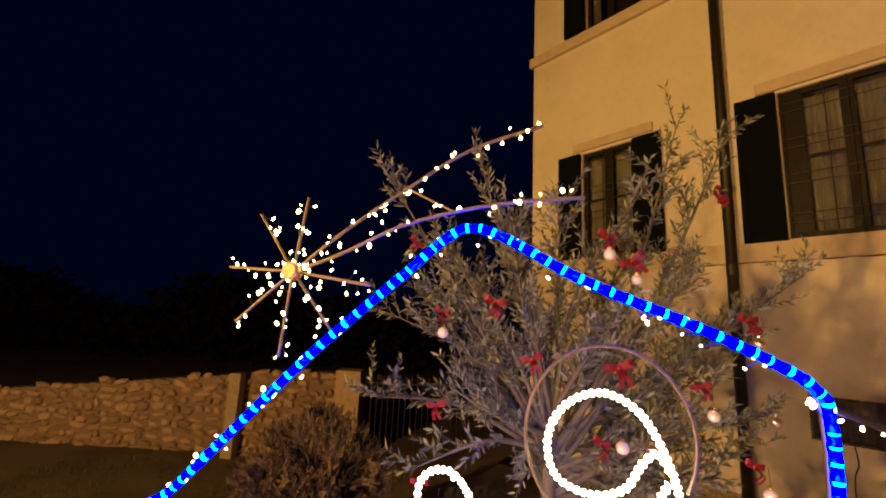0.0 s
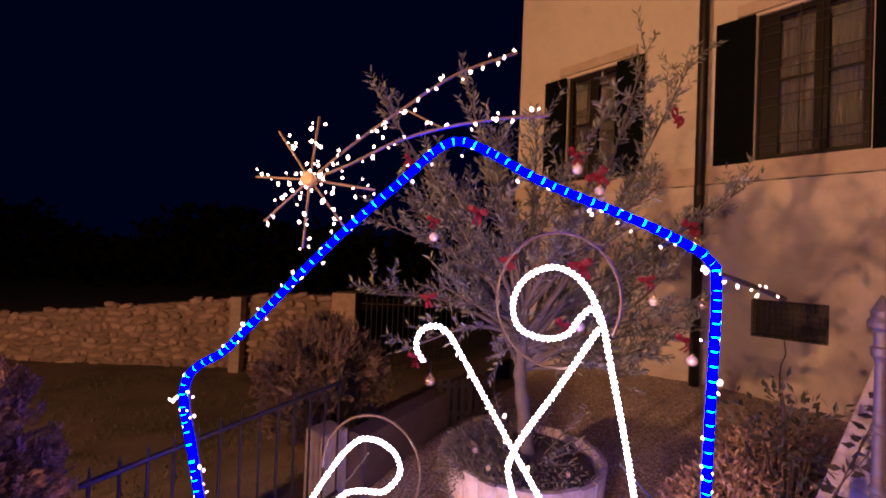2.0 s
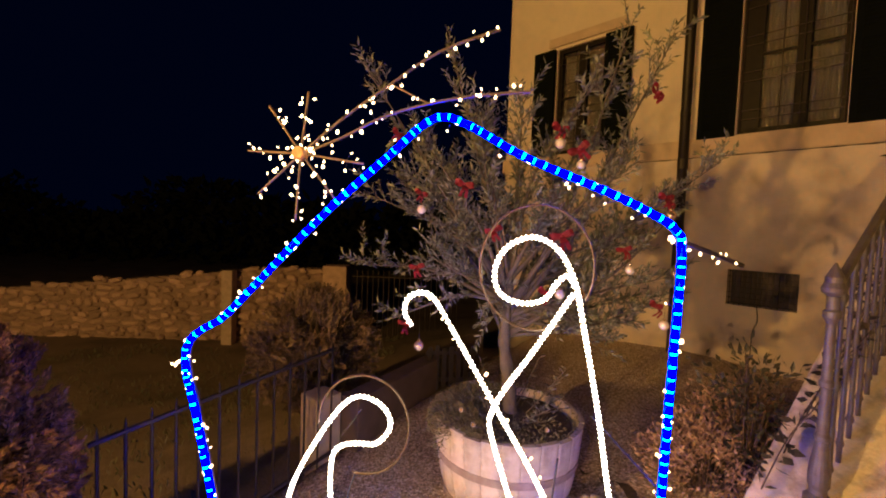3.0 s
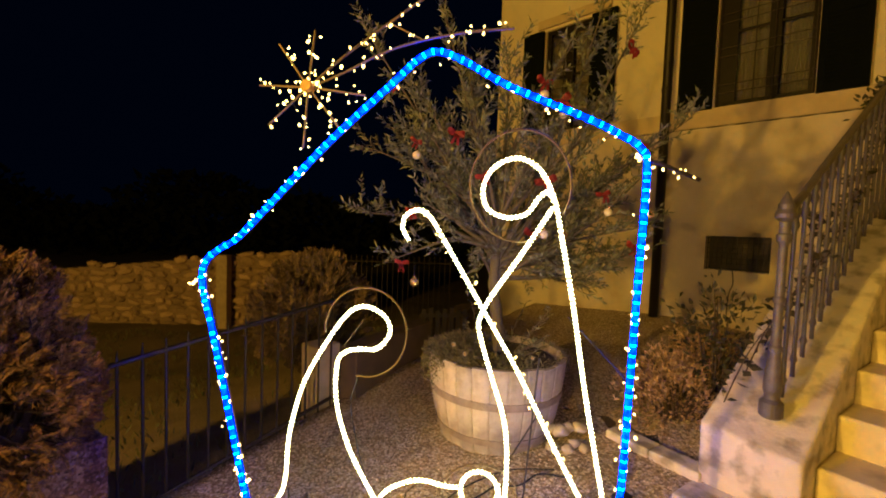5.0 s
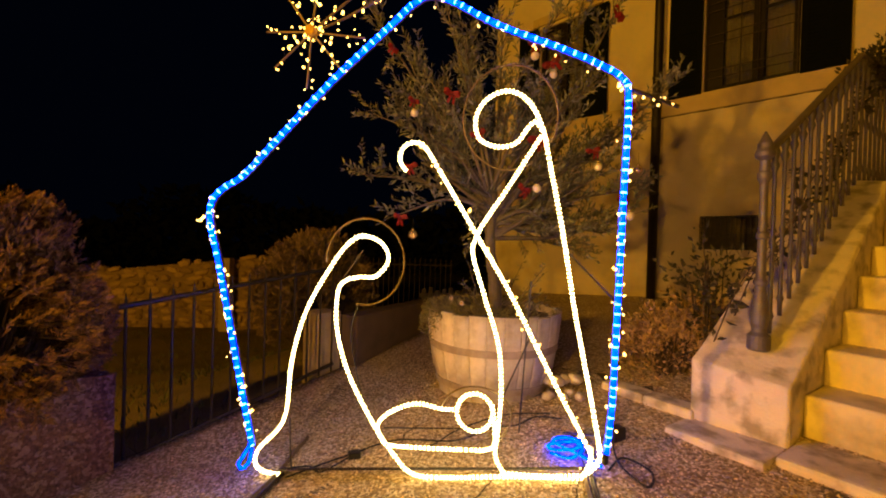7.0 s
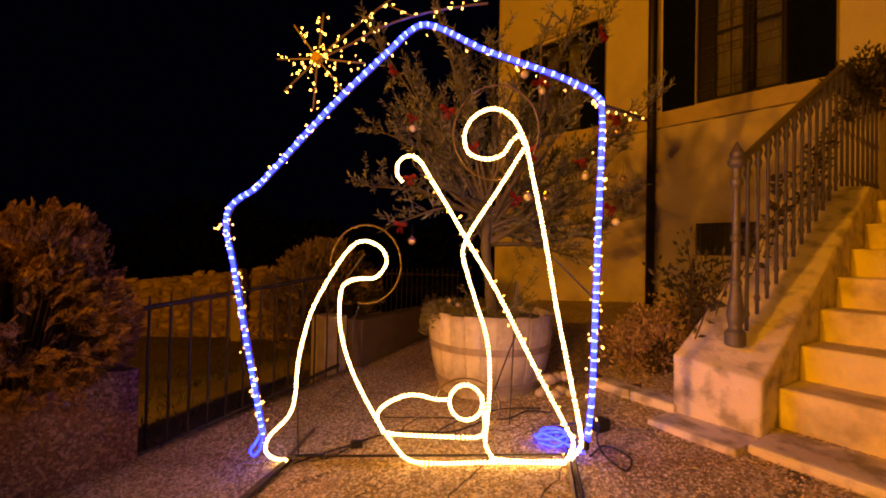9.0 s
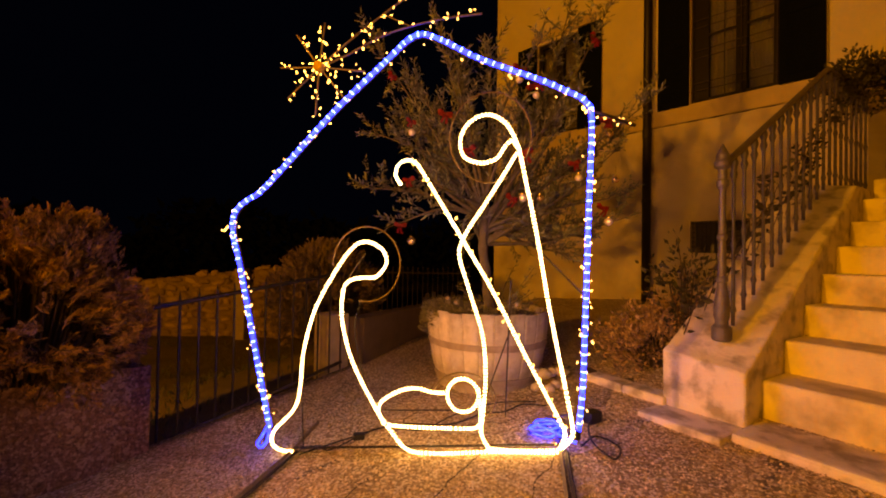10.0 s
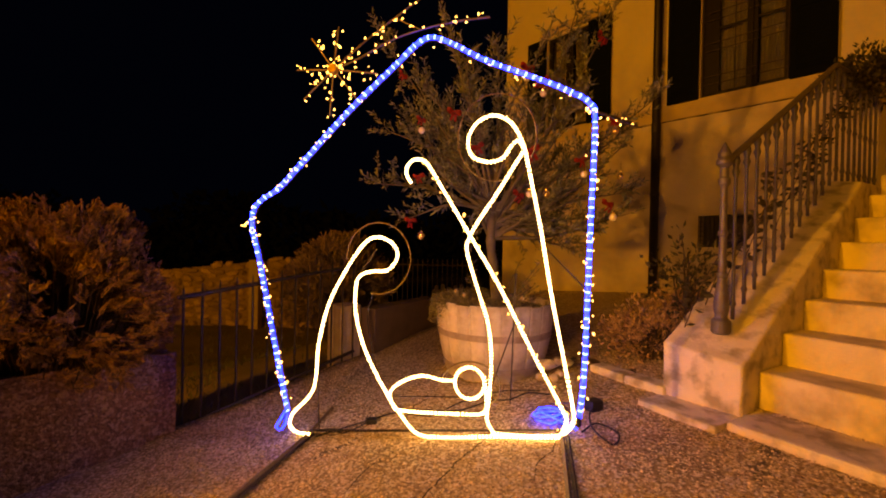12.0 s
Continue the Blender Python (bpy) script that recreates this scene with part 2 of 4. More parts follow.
def box(bm, lo, hi, bevel=0.0, jitter=0.0, rng=None):
    lo, hi = Vector(lo), Vector(hi)
    vs = [bm.verts.new((x, y, z)) for x in (lo.x, hi.x) for y in (lo.y, hi.y) for z in (lo.z, hi.z)]
    if jitter:
        for v in vs:
            v.co += Vector([rng.uniform(-jitter, jitter) for _ in range(3)])
    fs = [bm.faces.new([vs[i] for i in q]) for q in ((0, 1, 3, 2), (4, 6, 7, 5), (0, 4, 5, 1), (2, 3, 7, 6), (0, 2, 6, 4), (1, 5, 7, 3))]
    if bevel:
        es = list({e for f in fs for e in f.edges})
        bmesh.ops.bevel(bm, geom=es, offset=bevel, segments=2, affect="EDGES", profile=0.6)
    return bm


def new_box(lo, hi, bevel=0.0):
    return box(bmesh.new(), lo, hi, bevel)


def spline(ctrl, step=0.02, closed=False):
    """Points at even steps along a smooth curve through the control points."""
    c = [Vector(p) for p in ctrl]
    n = len(c)
    out = []
    for i in range(n if closed else n - 1):
        p0 = c[(i - 1) % n] if closed or i else c[0] * 2 - c[1]
        p1, p2 = c[i], c[(i + 1) % n]
        p3 = c[(i + 2) % n] if closed or i + 2 < n else c[-1] * 2 - c[-2]
        k = max(1, round((p2 - p1).length / step))
        for j in range(k):
            t = j / k
            out.append(0.5 * (2 * p1 + (p2 - p0) * t + (2 * p0 - 5 * p1 + 4 * p2 - p3) * t * t + (3 * p1 - p0 - 3 * p2 + p3) * t ** 3))
    if not closed:
        out.append(c[-1])
    return out


def sweep(bm, pts, radius, sides=6, closed=False):
    """A round bar along points; radius is a number or a function of the share of the way and the index."""
    n = len(pts)
    rings = []
    side = Vector((0.31, 0.95, 0.05))
    for i, p in enumerate(pts):
        a = pts[(i - 1) % n] if closed or i else p
        b = pts[(i + 1) % n] if closed or i + 1 < n else p
        d = (b - a).normalized()
        s = d.cross(side)
        if s.length < 0.05:
            s = d.cross(Vector((1, 0, 0.2)))
        s.normalize()
        w = s.cross(d)
        r = radius(i / max(1, n - 1), i) if callable(radius) else radius
        rings.append([bm.verts.new(p + (s * math.cos(k * math.tau / sides) + w * math.sin(k * math.tau / sides)) * r) for k in range(sides)])
    for i in range(n if closed else n - 1):
        a, b = rings[i], rings[(i + 1) % n]
        for k in range(sides):
            bm.faces.new((a[k], a[(k + 1) % sides], b[(k + 1) % sides], b[k]))
    if not closed:
        bm.faces.new(rings[0][::-1])
        bm.faces.new(rings[-1])
    return bm


def bar(a, b, r, sides=6):
    return sweep(bmesh.new(), [Vector(a), Vector(b)], r, sides)


def lathe(bm, profile, sides=12, at=(0, 0, 0)):
    at = Vector(at)
    rings = [[bm.verts.new(at + Vector((r * math.cos(k * math.tau / sides), r * math.sin(k * math.tau / sides), z))) for k in range(sides)]
             for r, z in profile]
    for a, b in zip(rings, rings[1:]):
        for k in range(sides):
            bm.faces.new((a[k], a[(k + 1) % sides], b[(k + 1) % sides], b[k]))
    bm.faces.new(rings[0][::-1])
    bm.faces.new(rings[-1])
    return bm


def leaf(bm, at, along, length, width, rng, fold=0.25):
    """One folded, pointed leaf."""
    along = along.normalized()
    side = along.cross(Vector((rng.uniform(-1, 1), rng.uniform(-1, 1), rng.uniform(-1, 1))))
    if side.length < 0.01:
        side = along.cross(Vector((0, 0, 1)))
    side.normalize()
    up = side.cross(along)
    w = width / 2
    p = [at, at + along * length * 0.45 + side * w + up * w * fold, at + along * length, at + along * length * 0.45 - side * w + up * w * fold,
         at + along * length * 0.5]
    v = [bm.verts.new(q) for q in p]
    bm.faces.new((v[0], v[1], v[4]))
    bm.faces.new((v[1], v[2], v[4]))
    bm.faces.new((v[2], v[3], v[4]))
    bm.faces.new((v[3], v[0], v[4]))


def blob(bm, centre, r, rng, squash=0.75, sub=2, rough=0.25):
    g = bmesh.ops.create_icosphere(bm, subdivisions=sub, radius=1)
    off = Vector([rng.uniform(0, 50) for _ in range(3)])
    for v in g["verts"]:
        k = 1 + rough * noise.noise(v.co * 1.3 + off)
        v.co = Vector(centre) + Vector((v.co.x * r * k, v.co.y * r * k, v.co.z * r * k * squash))


# ---- ground ----
FENCE_A = Vector((-1.68, 1.75, 0))
ALONG = Vector((0.64, 0.768, 0))
ACROSS = Vector((0.768, -0.64, 0))


def court_z(x, y):
    """The courtyard falls gently to the garden side and to the gate."""
    return -0.275 + 0.105 * max(-3.0, min(3.2, x)) + 0.08 * max(-4.0, min(4.5, y))


def garden_z(x, y):
    w = -((Vector((x, y, 0)) - FENCE_A).dot(ACROSS))
    k = max(0.0, min(1.0, w / 6.5))
    return min(court_z(x, y), 0.0) - 0.12 - 1.1 * k * k * (3 - 2 * k)


def sheet(points_u, points_v, place):
    bm = bmesh.new()
    grid = [[bm.verts.new(place(u, v)) for v in points_v] for u in points_u]
    for i in range(len(points_u) - 1):
        for j in range(len(points_v) - 1):
            bm.faces.new((grid[i][j], grid[i + 1][j], grid[i + 1][j + 1], grid[i][j + 1]))
    return bm


steps_far = [-400, -150, -60, -30] + [-20 + 0.5 * k for k in range(81)] + [30, 60, 150, 400]
single("ground", sheet(steps_far, steps_far, lambda x, y: Vector((x, y, garden_z(x, y) + 0.04 * noise.noise(Vector((x, y, 0)) * 0.9)))), M_GRASS_SOIL,
       "dark patchy lawn sloping down beyond the fence", "ground", kind="structure", smooth=True)


def court_place(p, q):
    v = FENCE_A + ALONG * p + ACROSS * max(q, -0.03)
    z = court_z(v.x, v.y) + 0.008 * noise.noise(v * 3.0) + 0.004 * noise.noise(v * 9.0)
    return Vector((v.x, v.y, z if q > -0.02 else z - 0.6))


pavement = single("pavement", sheet([-10 + 0.16 * k for k in range(125)], [-0.05] + [0.0 + 0.16 * k for k in range(75)], court_place), M_GRAVEL,
       "worn gravelly asphalt courtyard with stains", "pavement", kind="structure", smooth=True)



def ground_crack(ctrl, width, seed):
    """A wandering open crack with crumbled edges."""
    r = random.Random(seed)
    pts = spline([(x, y, 0) for x, y in ctrl], 0.012)
    bm = bmesh.new()
    rows = []
    for i, p in enumerate(pts):
        d = (pts[min(i + 1, len(pts) - 1)] - pts[max(i - 1, 0)]).normalized()
        side = Vector((d.y, -d.x, 0))
        p = p + side * (0.012 * noise.noise(p * 14 + Vector((seed, 0, 0))) + r.uniform(-0.002, 0.002))
        w = width * (0.35 + 0.65 * math.sin(math.pi * i / (len(pts) - 1)) ** 0.5) * r.uniform(0.6, 1.3)
        rows.append([bm.verts.new(Vector((q.x, q.y, court_place_z(q) + 0.004))) for q in (p - side * w / 2, p + side * w / 2)])
    for a, b in zip(rows, rows[1:]):
        bm.faces.new((a[0], b[0], b[1], a[1]))
    part("crack", bm, M_CRACK, pavement, "dark crumbling crack in the asphalt")


def court_place_z(v):
    v = Vector((v.x, v.y, 0))
    return court_z(v.x, v.y) + 0.008 * noise.noise(v * 3.0) + 0.004 * noise.noise(v * 9.0)


ground_crack([(0.52, 1.36), (0.41, 1.2), (0.29, 1.05), (0.15, 0.83), (-0.02, 0.6)], 0.009, 1)
ground_crack([(0.86, 1.2), (0.80, 1.08), (0.70, 0.98), (0.66, 0.84)], 0.007, 2)
ground_crack([(-0.05, 1.22), (-0.2, 1.05), (-0.28, 0.86)], 0.006, 3)
ground_crack([(0.15, 1.9), (0.02, 1.78), (-0.04, 1.62), (-0.16, 1.5)], 0.008, 4)
ground_crack([(0.75, 1.66), (0.62, 1.6), (0.5, 1.62), (0.36, 1.56)], 0.006, 5)

grit = bmesh.new()
rng = random.Random(77)
for _ in range(26000):
    gx, gy = rng.uniform(-1.7, 2.6), rng.uniform(-0.4, 1 + 2.6 * rng.random())
    if (Vector((gx, gy, 0)) - FENCE_A).dot(ACROSS) < 0.1:
        continue
    r = rng.uniform(0.0035, 0.0095) * (1.4 if rng.random() < 0.1 else 1)
    c = Vector((gx, gy, court_z(gx, gy) + r * 0.4))
    v = [grit.verts.new(c + Vector((rng.uniform(0.6, 1) * r * a, rng.uniform(0.6, 1) * r * b, r * h * 0.7))) for a, b, h in ((1, 0, 0), (0, 1, 0), (-1, 0, 0), (0, -1, 0), (0.1, 0.1, 1))]
    for i in range(4):
        grit.faces.new((v[i], v[(i + 1) % 4], v[4]))
single("gravel", grit, M_GRIT, "loose pale grit scattered on the courtyard", "gravel", kind="stuff")

lawn = bmesh.new()
rng = random.Random(78)
for _ in range(9000):
    gx, gy = rng.uniform(-8.5, -0.6), rng.uniform(1.5, 10.4)
    if (Vector((gx, gy, 0)) - FENCE_A).dot(ACROSS) > -0.12 or noise.noise(Vector((gx, gy, 2)) * 0.9) < -0.15:
        continue
    leaf(lawn, Vector((gx, gy, garden_z(gx, gy) - 0.02)), Vector((rng.gauss(0, 0.4), rng.gauss(0, 0.4), 1)), rng.uniform(0.05, 0.13), rng.uniform(0.008, 0.02), rng)
single("lawn_grass", lawn, M_BLADE, "thin rough grass on the dark lawn", "grass", kind="stuff")

# ---- house ----
HOUSE = pose(0, 0, 0, 0, 0, -47)
WALL = 5.43


def wall_cells(s0, s1, z0, z1, holes, d0, d1):
    bm = bmesh.new()
    ss = sorted({s0, s1, *[h[0] for h in holes], *[h[1] for h in holes]})
    zs = sorted({z0, z1, *[h[2] for h in holes], *[h[3] for h in holes]})
    for a, b in zip(ss, ss[1:]):
        for c, d in zip(zs, zs[1:]):
            if not any(h[0] <= a and b <= h[1] and h[2] <= c and d <= h[3] for h in holes):
                box(bm, (a, d0, c), (b, d1, d))
    bmesh.ops.remove_doubles(bm, verts=bm.verts, dist=0.0005)
    return bm


W1, W2, W3 = (-0.80, 0.10, 2.96, 4.57), (-3.12, -2.36, 2.96, 4.52), (-3.02, -2.28, 6.55, 8.0)
VENT = (-0.79, -0.16, 1.05, 1.45)
house = thing("house", HOUSE, "two-storey cream plastered house with dark shutters", "house")
part("wall", wall_cells(-4.02, 7.0, 2.75, 10.0, [W1, W2, W3], WALL, WALL + 0.45), M_PLASTER, house, "cream plaster wall with faint stains")
part("plinth_wall", wall_cells(-4.02, 7.0, -0.8, 2.75, [VENT], WALL - 0.015, WALL + 0.45), M_PLINTH, house, "stained plaster of the ground storey")
part("side_wall", new_box((-4.02, WALL + 0.45, -0.8), (-3.6, WALL + 8, 10)), M_PLASTER, house)
part("back_wall", new_box((-4.02, WALL + 8, -0.8), (7.0, WALL + 8.4, 10)), M_PLASTER, house)
part("side_wall", new_box((6.6, WALL + 0.45, -0.8), (7.0, WALL + 8, 10)), M_PLASTER, house)
part("roof", new_box((-4.5, WALL - 0.5, 10.0), (7.4, WALL + 8.8, 10.25)), M_TERRA, house)
part("string_course", new_box((-4.07, WALL - 0.07, 6.33), (7.0, WALL - 0.002, 6.5), 0.012), M_TRIM, house, "tan stone string course")
part("sill_course", new_box((-4.05, WALL - 0.05, 2.74), (7.0, WALL - 0.002, 2.955), 0.01), M_TRIM, house, "tan stone band under the windows")
# Crack-like dark line that stands in for the band's shadow on the plinth.
crack = [(-1.9 + 0.22 * k, WALL - 0.018, 2.735 + 0.010 * noise.noise(Vector((k * 0.7, 1, 0)))) for k in range(16)]
part("joint_crack", sweep(bmesh.new(), spline(crack, 0.06), lambda s, i: 0.005 + 0.003 * math.sin(i * 1.3), 5), M_FRAME, house, "dark irregular line drawn as the shadow under the stone band")
for a, b, z in ((-0.99, 0.28, 4.60), (-3.26, -2.1, 4.56)):
    part("lintel", new_box((a, WALL - 0.045, z), (b, WALL - 0.002, z + 0.13), 0.006), M_TRIM, house, "tan stone lintel")


def shutter(name, parent, s0, s1, z0, z1):
    """A louvred wooden leaf folded flat against the wall."""
    leaf_ob = part(name, new_box((s0, WALL - 0.075, z0), (s1, WALL - 0.045, z1), 0.004), M_SHUTTER, parent, "dark painted wooden shutter folded open")
    st = 0.055
    for a, b, c, d in ((s0, s0 + st, z0, z1), (s1 - st, s1, z0, z1), (s0 + st, s1 - st, z0, z0 + 0.08), (s0 + st, s1 - st, z1 - 0.08, z1),
                       (s0 + st, s1 - st, (z0 + z1) / 2 - 0.04, (z0 + z1) / 2 + 0.04)):
        part("stile", new_box((a, WALL - 0.09, c), (b, WALL - 0.0755, d), 0.003), M_SHUTTER, leaf_ob)
    bm = bmesh.new()
    box(bm, (s0 + st, WALL - 0.004, -0.014), (s1 - st, WALL + 0.002, 0.014))
    k = 0
    z = z0 + 0.1
    slat = mesh_of("slat", bm, M_SHUTTER)
    while z < z1 - 0.1:
        if abs(z - (z0 + z1) / 2) > 0.055:
            piece("slat", slat, leaf_ob, Matrix.Translation((0, -0.08 - 0.0, z)) @ Matrix.Translation((0, WALL, 0)) @ Matrix.Rotation(radians(28), 4, "X") @ Matrix.Translation((0, -WALL, 0)))
        z += 0.042
    return leaf_ob


def window(s0, s1, z0, z1, left, right, grille=True, lit=True, mid=None):
    w = thing("window", HOUSE, "dark wooden casement window with open shutters", "window", "windows of the house")
    shutter("shutter", w, left[0], left[1], z0 - 0.02, z1 - 0.01)
    shutter("shutter", w, right[0], right[1], z0 - 0.02, z1 - 0.01)
    f0, f1, t = WALL + 0.035, WALL + 0.10, 0.06
    mid = (s0 + s1) / 2 if mid is None else mid
    # An off-centre window's left stile is widened; its dark colour also paints the reveal's shade.
    wide = 0.13 if mid > (s0 + s1) / 2 else 0.0
    for a, b, c, d in ((s0, s0 + t + wide, z0, z1), (s1 - t, s1, z0, z1), (s0 + t, s1 - t, z1 - t, z1), (s0 + t, s1 - t, z0, z0 + t), (mid - 0.055, mid + 0.055, z0 + t, z1 - t)):
        part("window_frame", new_box((a, f0, c), (b, f1, d), 0.005), M_FRAME, w)
    for a, b in ((s0 + t, mid - 0.055), (mid + 0.055, s1 - t)):
        pane = part("pane", new_box((a, f0 + 0.02, z0 + t), (b, f0 + 0.026, z1 - t)), M_GLASS, w)
        pane.visible_shadow = False
        part("glazing_bar", new_box((a, f0 + 0.005, z0 + 0.52 * (z1 - z0)), (b, f0 + 0.019, z0 + 0.52 * (z1 - z0) + 0.03)), M_FRAME, w)
    # Dark sheet in the frame's colour stands in for the unlit room.
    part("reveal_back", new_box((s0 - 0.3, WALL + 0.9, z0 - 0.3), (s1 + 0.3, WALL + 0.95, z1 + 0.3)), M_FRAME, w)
    if grille:
        g = part("security_grille", bar((s0 + 0.02, WALL + 0.014, z0), (s0 + 0.02, WALL + 0.014, z1), 0.008), M_IRON, w, "thin dark iron bars")
        for k in (2, 3, 5):
            s = s0 + 0.02 + (s1 - s0 - 0.04) * k / 5
            part("grille_bar", bar((s, WALL + 0.014, z0), (s, WALL + 0.014, z1), 0.007), M_IRON, g)
        for fz in (0.10, 0.16, 0.36, 0.42, 0.60, 0.66, 0.85, 0.91):
            z = z0 + fz * (z1 - z0)
            part("grille_bar", bar((s0, WALL + 0.014, z), (s1, WALL + 0.014, z), 0.006), M_IRON, g)
    if lit:
        for a, b in ((s0 + 0.05 + wide, mid - 0.05), (mid + 0.06, s1 - 0.06)):
            bm = bmesh.new()
            n = 40
            rows = []
            for z in (z0 + 0.06, z1 - 0.1):
                rows.append([bm.verts.new((a + (b - a) * k / n, WALL + 0.14 + 0.012 * math.sin(k * 1.35) + 0.006 * math.sin(k * 0.6), z)) for k in range(n + 1)])
            for k in range(n):
                bm.faces.new((rows[0][k], rows[0][k + 1], rows[1][k + 1], rows[1][k]))
            bmesh.ops.solidify(bm, geom=bm.faces[:], thickness=0.002)
            single("curtain", bm, M_CURTAIN, "pale pleated net curtain behind the pane", "curtain", "window curtains", m=HOUSE, smooth=True)
    return w


window(*W1, (-1.18, -0.81), (0.11, 0.50), mid=-0.27)
window(*W2, (-3.48, -3.125), (-2.35, -1.99))
window(*W3, (-3.38, -3.025), (-2.275, -1.92), grille=False, lit=False)

vent = thing("vent_grille", HOUSE, "dark rusty wire grille over a cellar opening", "vent")
part("backing", new_box((VENT[0], WALL + 0.2, VENT[2]), (VENT[1], WALL + 0.22, VENT[3])), M_IRON, vent)
for k in range(13):
    s = VENT[0] + 0.02 + (VENT[1] - VENT[0] - 0.04) * k / 12
    part("bar", bar((s, WALL + 0.02, VENT[2]), (s, WALL + 0.02, VENT[3]), 0.005, 5), M_IRON, vent)
for k in range(7):
    z = VENT[2] + 0.02 + (VENT[3] - VENT[2] - 0.04) * k / 6
    part("bar", bar((VENT[0], WALL + 0.028, z), (VENT[1], WALL + 0.028, z), 0.005, 5), M_IRON, vent)

pipe = thing("drainpipe", HOUSE, "dark metal drainpipe fixed to the plastered wall", "drainpipe")
part("tube", bar((-1.30, WALL - 0.11, 0.1), (-1.30, WALL - 0.11, 10.0), 0.055, 14), M_PIPE, pipe, smooth=True)
for z in (1.75, 3.25, 5.2):
    part("bracket", lathe(bmesh.new(), ((0.05, z - 0.02), (0.06, z - 0.02), (0.06, z + 0.02), (0.05, z + 0.02)), 14, (-1.30, WALL - 0.11, 0)), M_PIPE, pipe)
    part("bracket", new_box((-1.315, WALL - 0.07, z - 0.012), (-1.285, WALL + 0.02, z + 0.012)), M_PIPE, pipe)
part("bracket", lathe(bmesh.new(), ((0.05, 2.6), (0.058, 2.6), (0.058, 2.72), (0.05, 2.72)), 14, (-1.30, WALL - 0.11, 0)), M_PIPE, pipe)

# ---- stairs ----
STAIR = pose(1.94, 1.24, 0, 0, 0, 32)
RUN, RISE, FIRST = 0.315, 0.2025, 0.22
stair = thing("staircase", STAIR, "worn cement outdoor steps with a sloped side wall", "stairs")


def extruded(profile, y0, y1, bevel=0.0):
    """A slab from an outline in x and z."""
    bm = bmesh.new()
    a = [bm.verts.new((x, y0, z)) for x, z in profile]
    b = [bm.verts.new((x, y1, z)) for x, z in profile]
    n = len(profile)
    bm.faces.new(a)
    bm.faces.new(b[::-1])
    for k in range(n):
        bm.faces.new((a[k], b[k], b[(k + 1) % n], a[(k + 1) % n]))
    bmesh.ops.recalc_face_normals(bm, faces=bm.faces)
    if bevel:
        bmesh.ops.bevel(bm, geom=bm.edges[:], offset=bevel, segments=2, affect="EDGES", profile=0.6)
    return bm


def stair_cheek(y0, y1, tilt):
    """A sloped side wall whose top leans a little across its width."""
    bm = extruded(((0.02, -0.5), (3.4, -0.5), (3.4, 1.63), (1.99, 1.63), (0.08, 0.40), (0.0, 0.365)), y0, y1)
    for v in bm.verts:
        if v.co.z > 0:
            lean = tilt * ((v.co.y - y0) / (y1 - y0) - 0.5)
            v.co.z += lean
            if v.co.x < 0.2:
                v.co.x -= lean * 0.8
    bmesh.ops.subdivide_edges(bm, edges=[e for e in bm.edges if e.calc_length() > 0.4], cuts=6, use_grid_fill=True)
    bmesh.ops.bevel(bm, geom=[e for e in bm.edges if e.calc_face_angle(0) > 0.3], offset=0.018, segments=3, affect="EDGES", profile=0.55)
    for v in bm.verts:
        v.co += Vector((0, 1, 0.7)) * 0.006 * noise.noise(v.co * 4.0)
    return bm


part("side_wall", stair_cheek(0.022, 0.48, 0.06), M_MOSSY, stair, "sloped cement side wall with mossy stains")
part("landing", new_box((FIRST + 7 * RUN + 0.25, -1.9, -0.3), (3.5, -0.003, FIRST + 7 * RISE - 0.003), 0.01), M_CEMENT, stair)
for k in range(8):
    x, z = FIRST + RUN * k, 0.28 + RISE * k
    tread = extruded(((x, z - RISE - 0.12), (x + RUN + 0.08, z - RISE - 0.12), (x + RUN + 0.08, z), (x, z)), -1.9, 0.019)
    bmesh.ops.subdivide_edges(tread, edges=[e for e in tread.edges if e.calc_length() > 1.0], cuts=14, use_grid_fill=True)
    bmesh.ops.bevel(tread, geom=[e for e in tread.edges if e.calc_face_angle(0) > 0.3], offset=0.016, segments=3, affect="EDGES", profile=0.5)
    for v in tread.verts:
        v.co += Vector((0.010, 0, 0.007)) * noise.noise(v.co * 3.1 + Vector((0, 0, k * 5.0)))
    part("step", tread, M_CEMENT, stair)
part("side_wall", stair_cheek(-2.35, -1.905, 0.0), M_MOSSY, stair)
for nm, a, b in (("stone_slab", (-0.26, 0.025, -0.2), (0.06, 0.50, 0.036)), ("stone_slab", (-0.17, -2.2, -0.2), (0.3, 0.015, 0.052))):
    single(nm, new_box(a, b, 0.02), M_MOSSY, "worn pale stone slab at the foot of the steps", "slab", "slabs before the steps", m=STAIR)

railing = thing("stair_railing", STAIR, "grey cast-iron railing on the sloped side wall", "railing")
NEWEL = [(0.060, 0.0), (0.075, 0.012), (0.075, 0.085), (0.050, 0.105), (0.048, 0.125), (0.058, 0.15), (0.060, 0.20), (0.052, 0.26), (0.038, 0.33), (0.034, 0.36),
         (0.044, 0.37), (0.044, 0.385), (0.033, 0.40), (0.029, 0.62), (0.040, 0.63), (0.040, 0.65), (0.029, 0.665), (0.027, 0.93), (0.034, 0.945), (0.047, 0.96),
         (0.047, 0.99), (0.034, 1.0), (0.034, 1.06), (0.064, 1.08), (0.066, 1.10), (0.050, 1.125), (0.050, 1.15), (0.034, 1.175), (0.018, 1.20), (0.006, 1.22)]
newel = part("newel_post", lathe(bmesh.new(), [(r * 0.74, z) for r, z in NEWEL[:23]], 20, (0.163, 0.21, 0.476)), M_CAST, railing, "turned newel post with a domed finial")
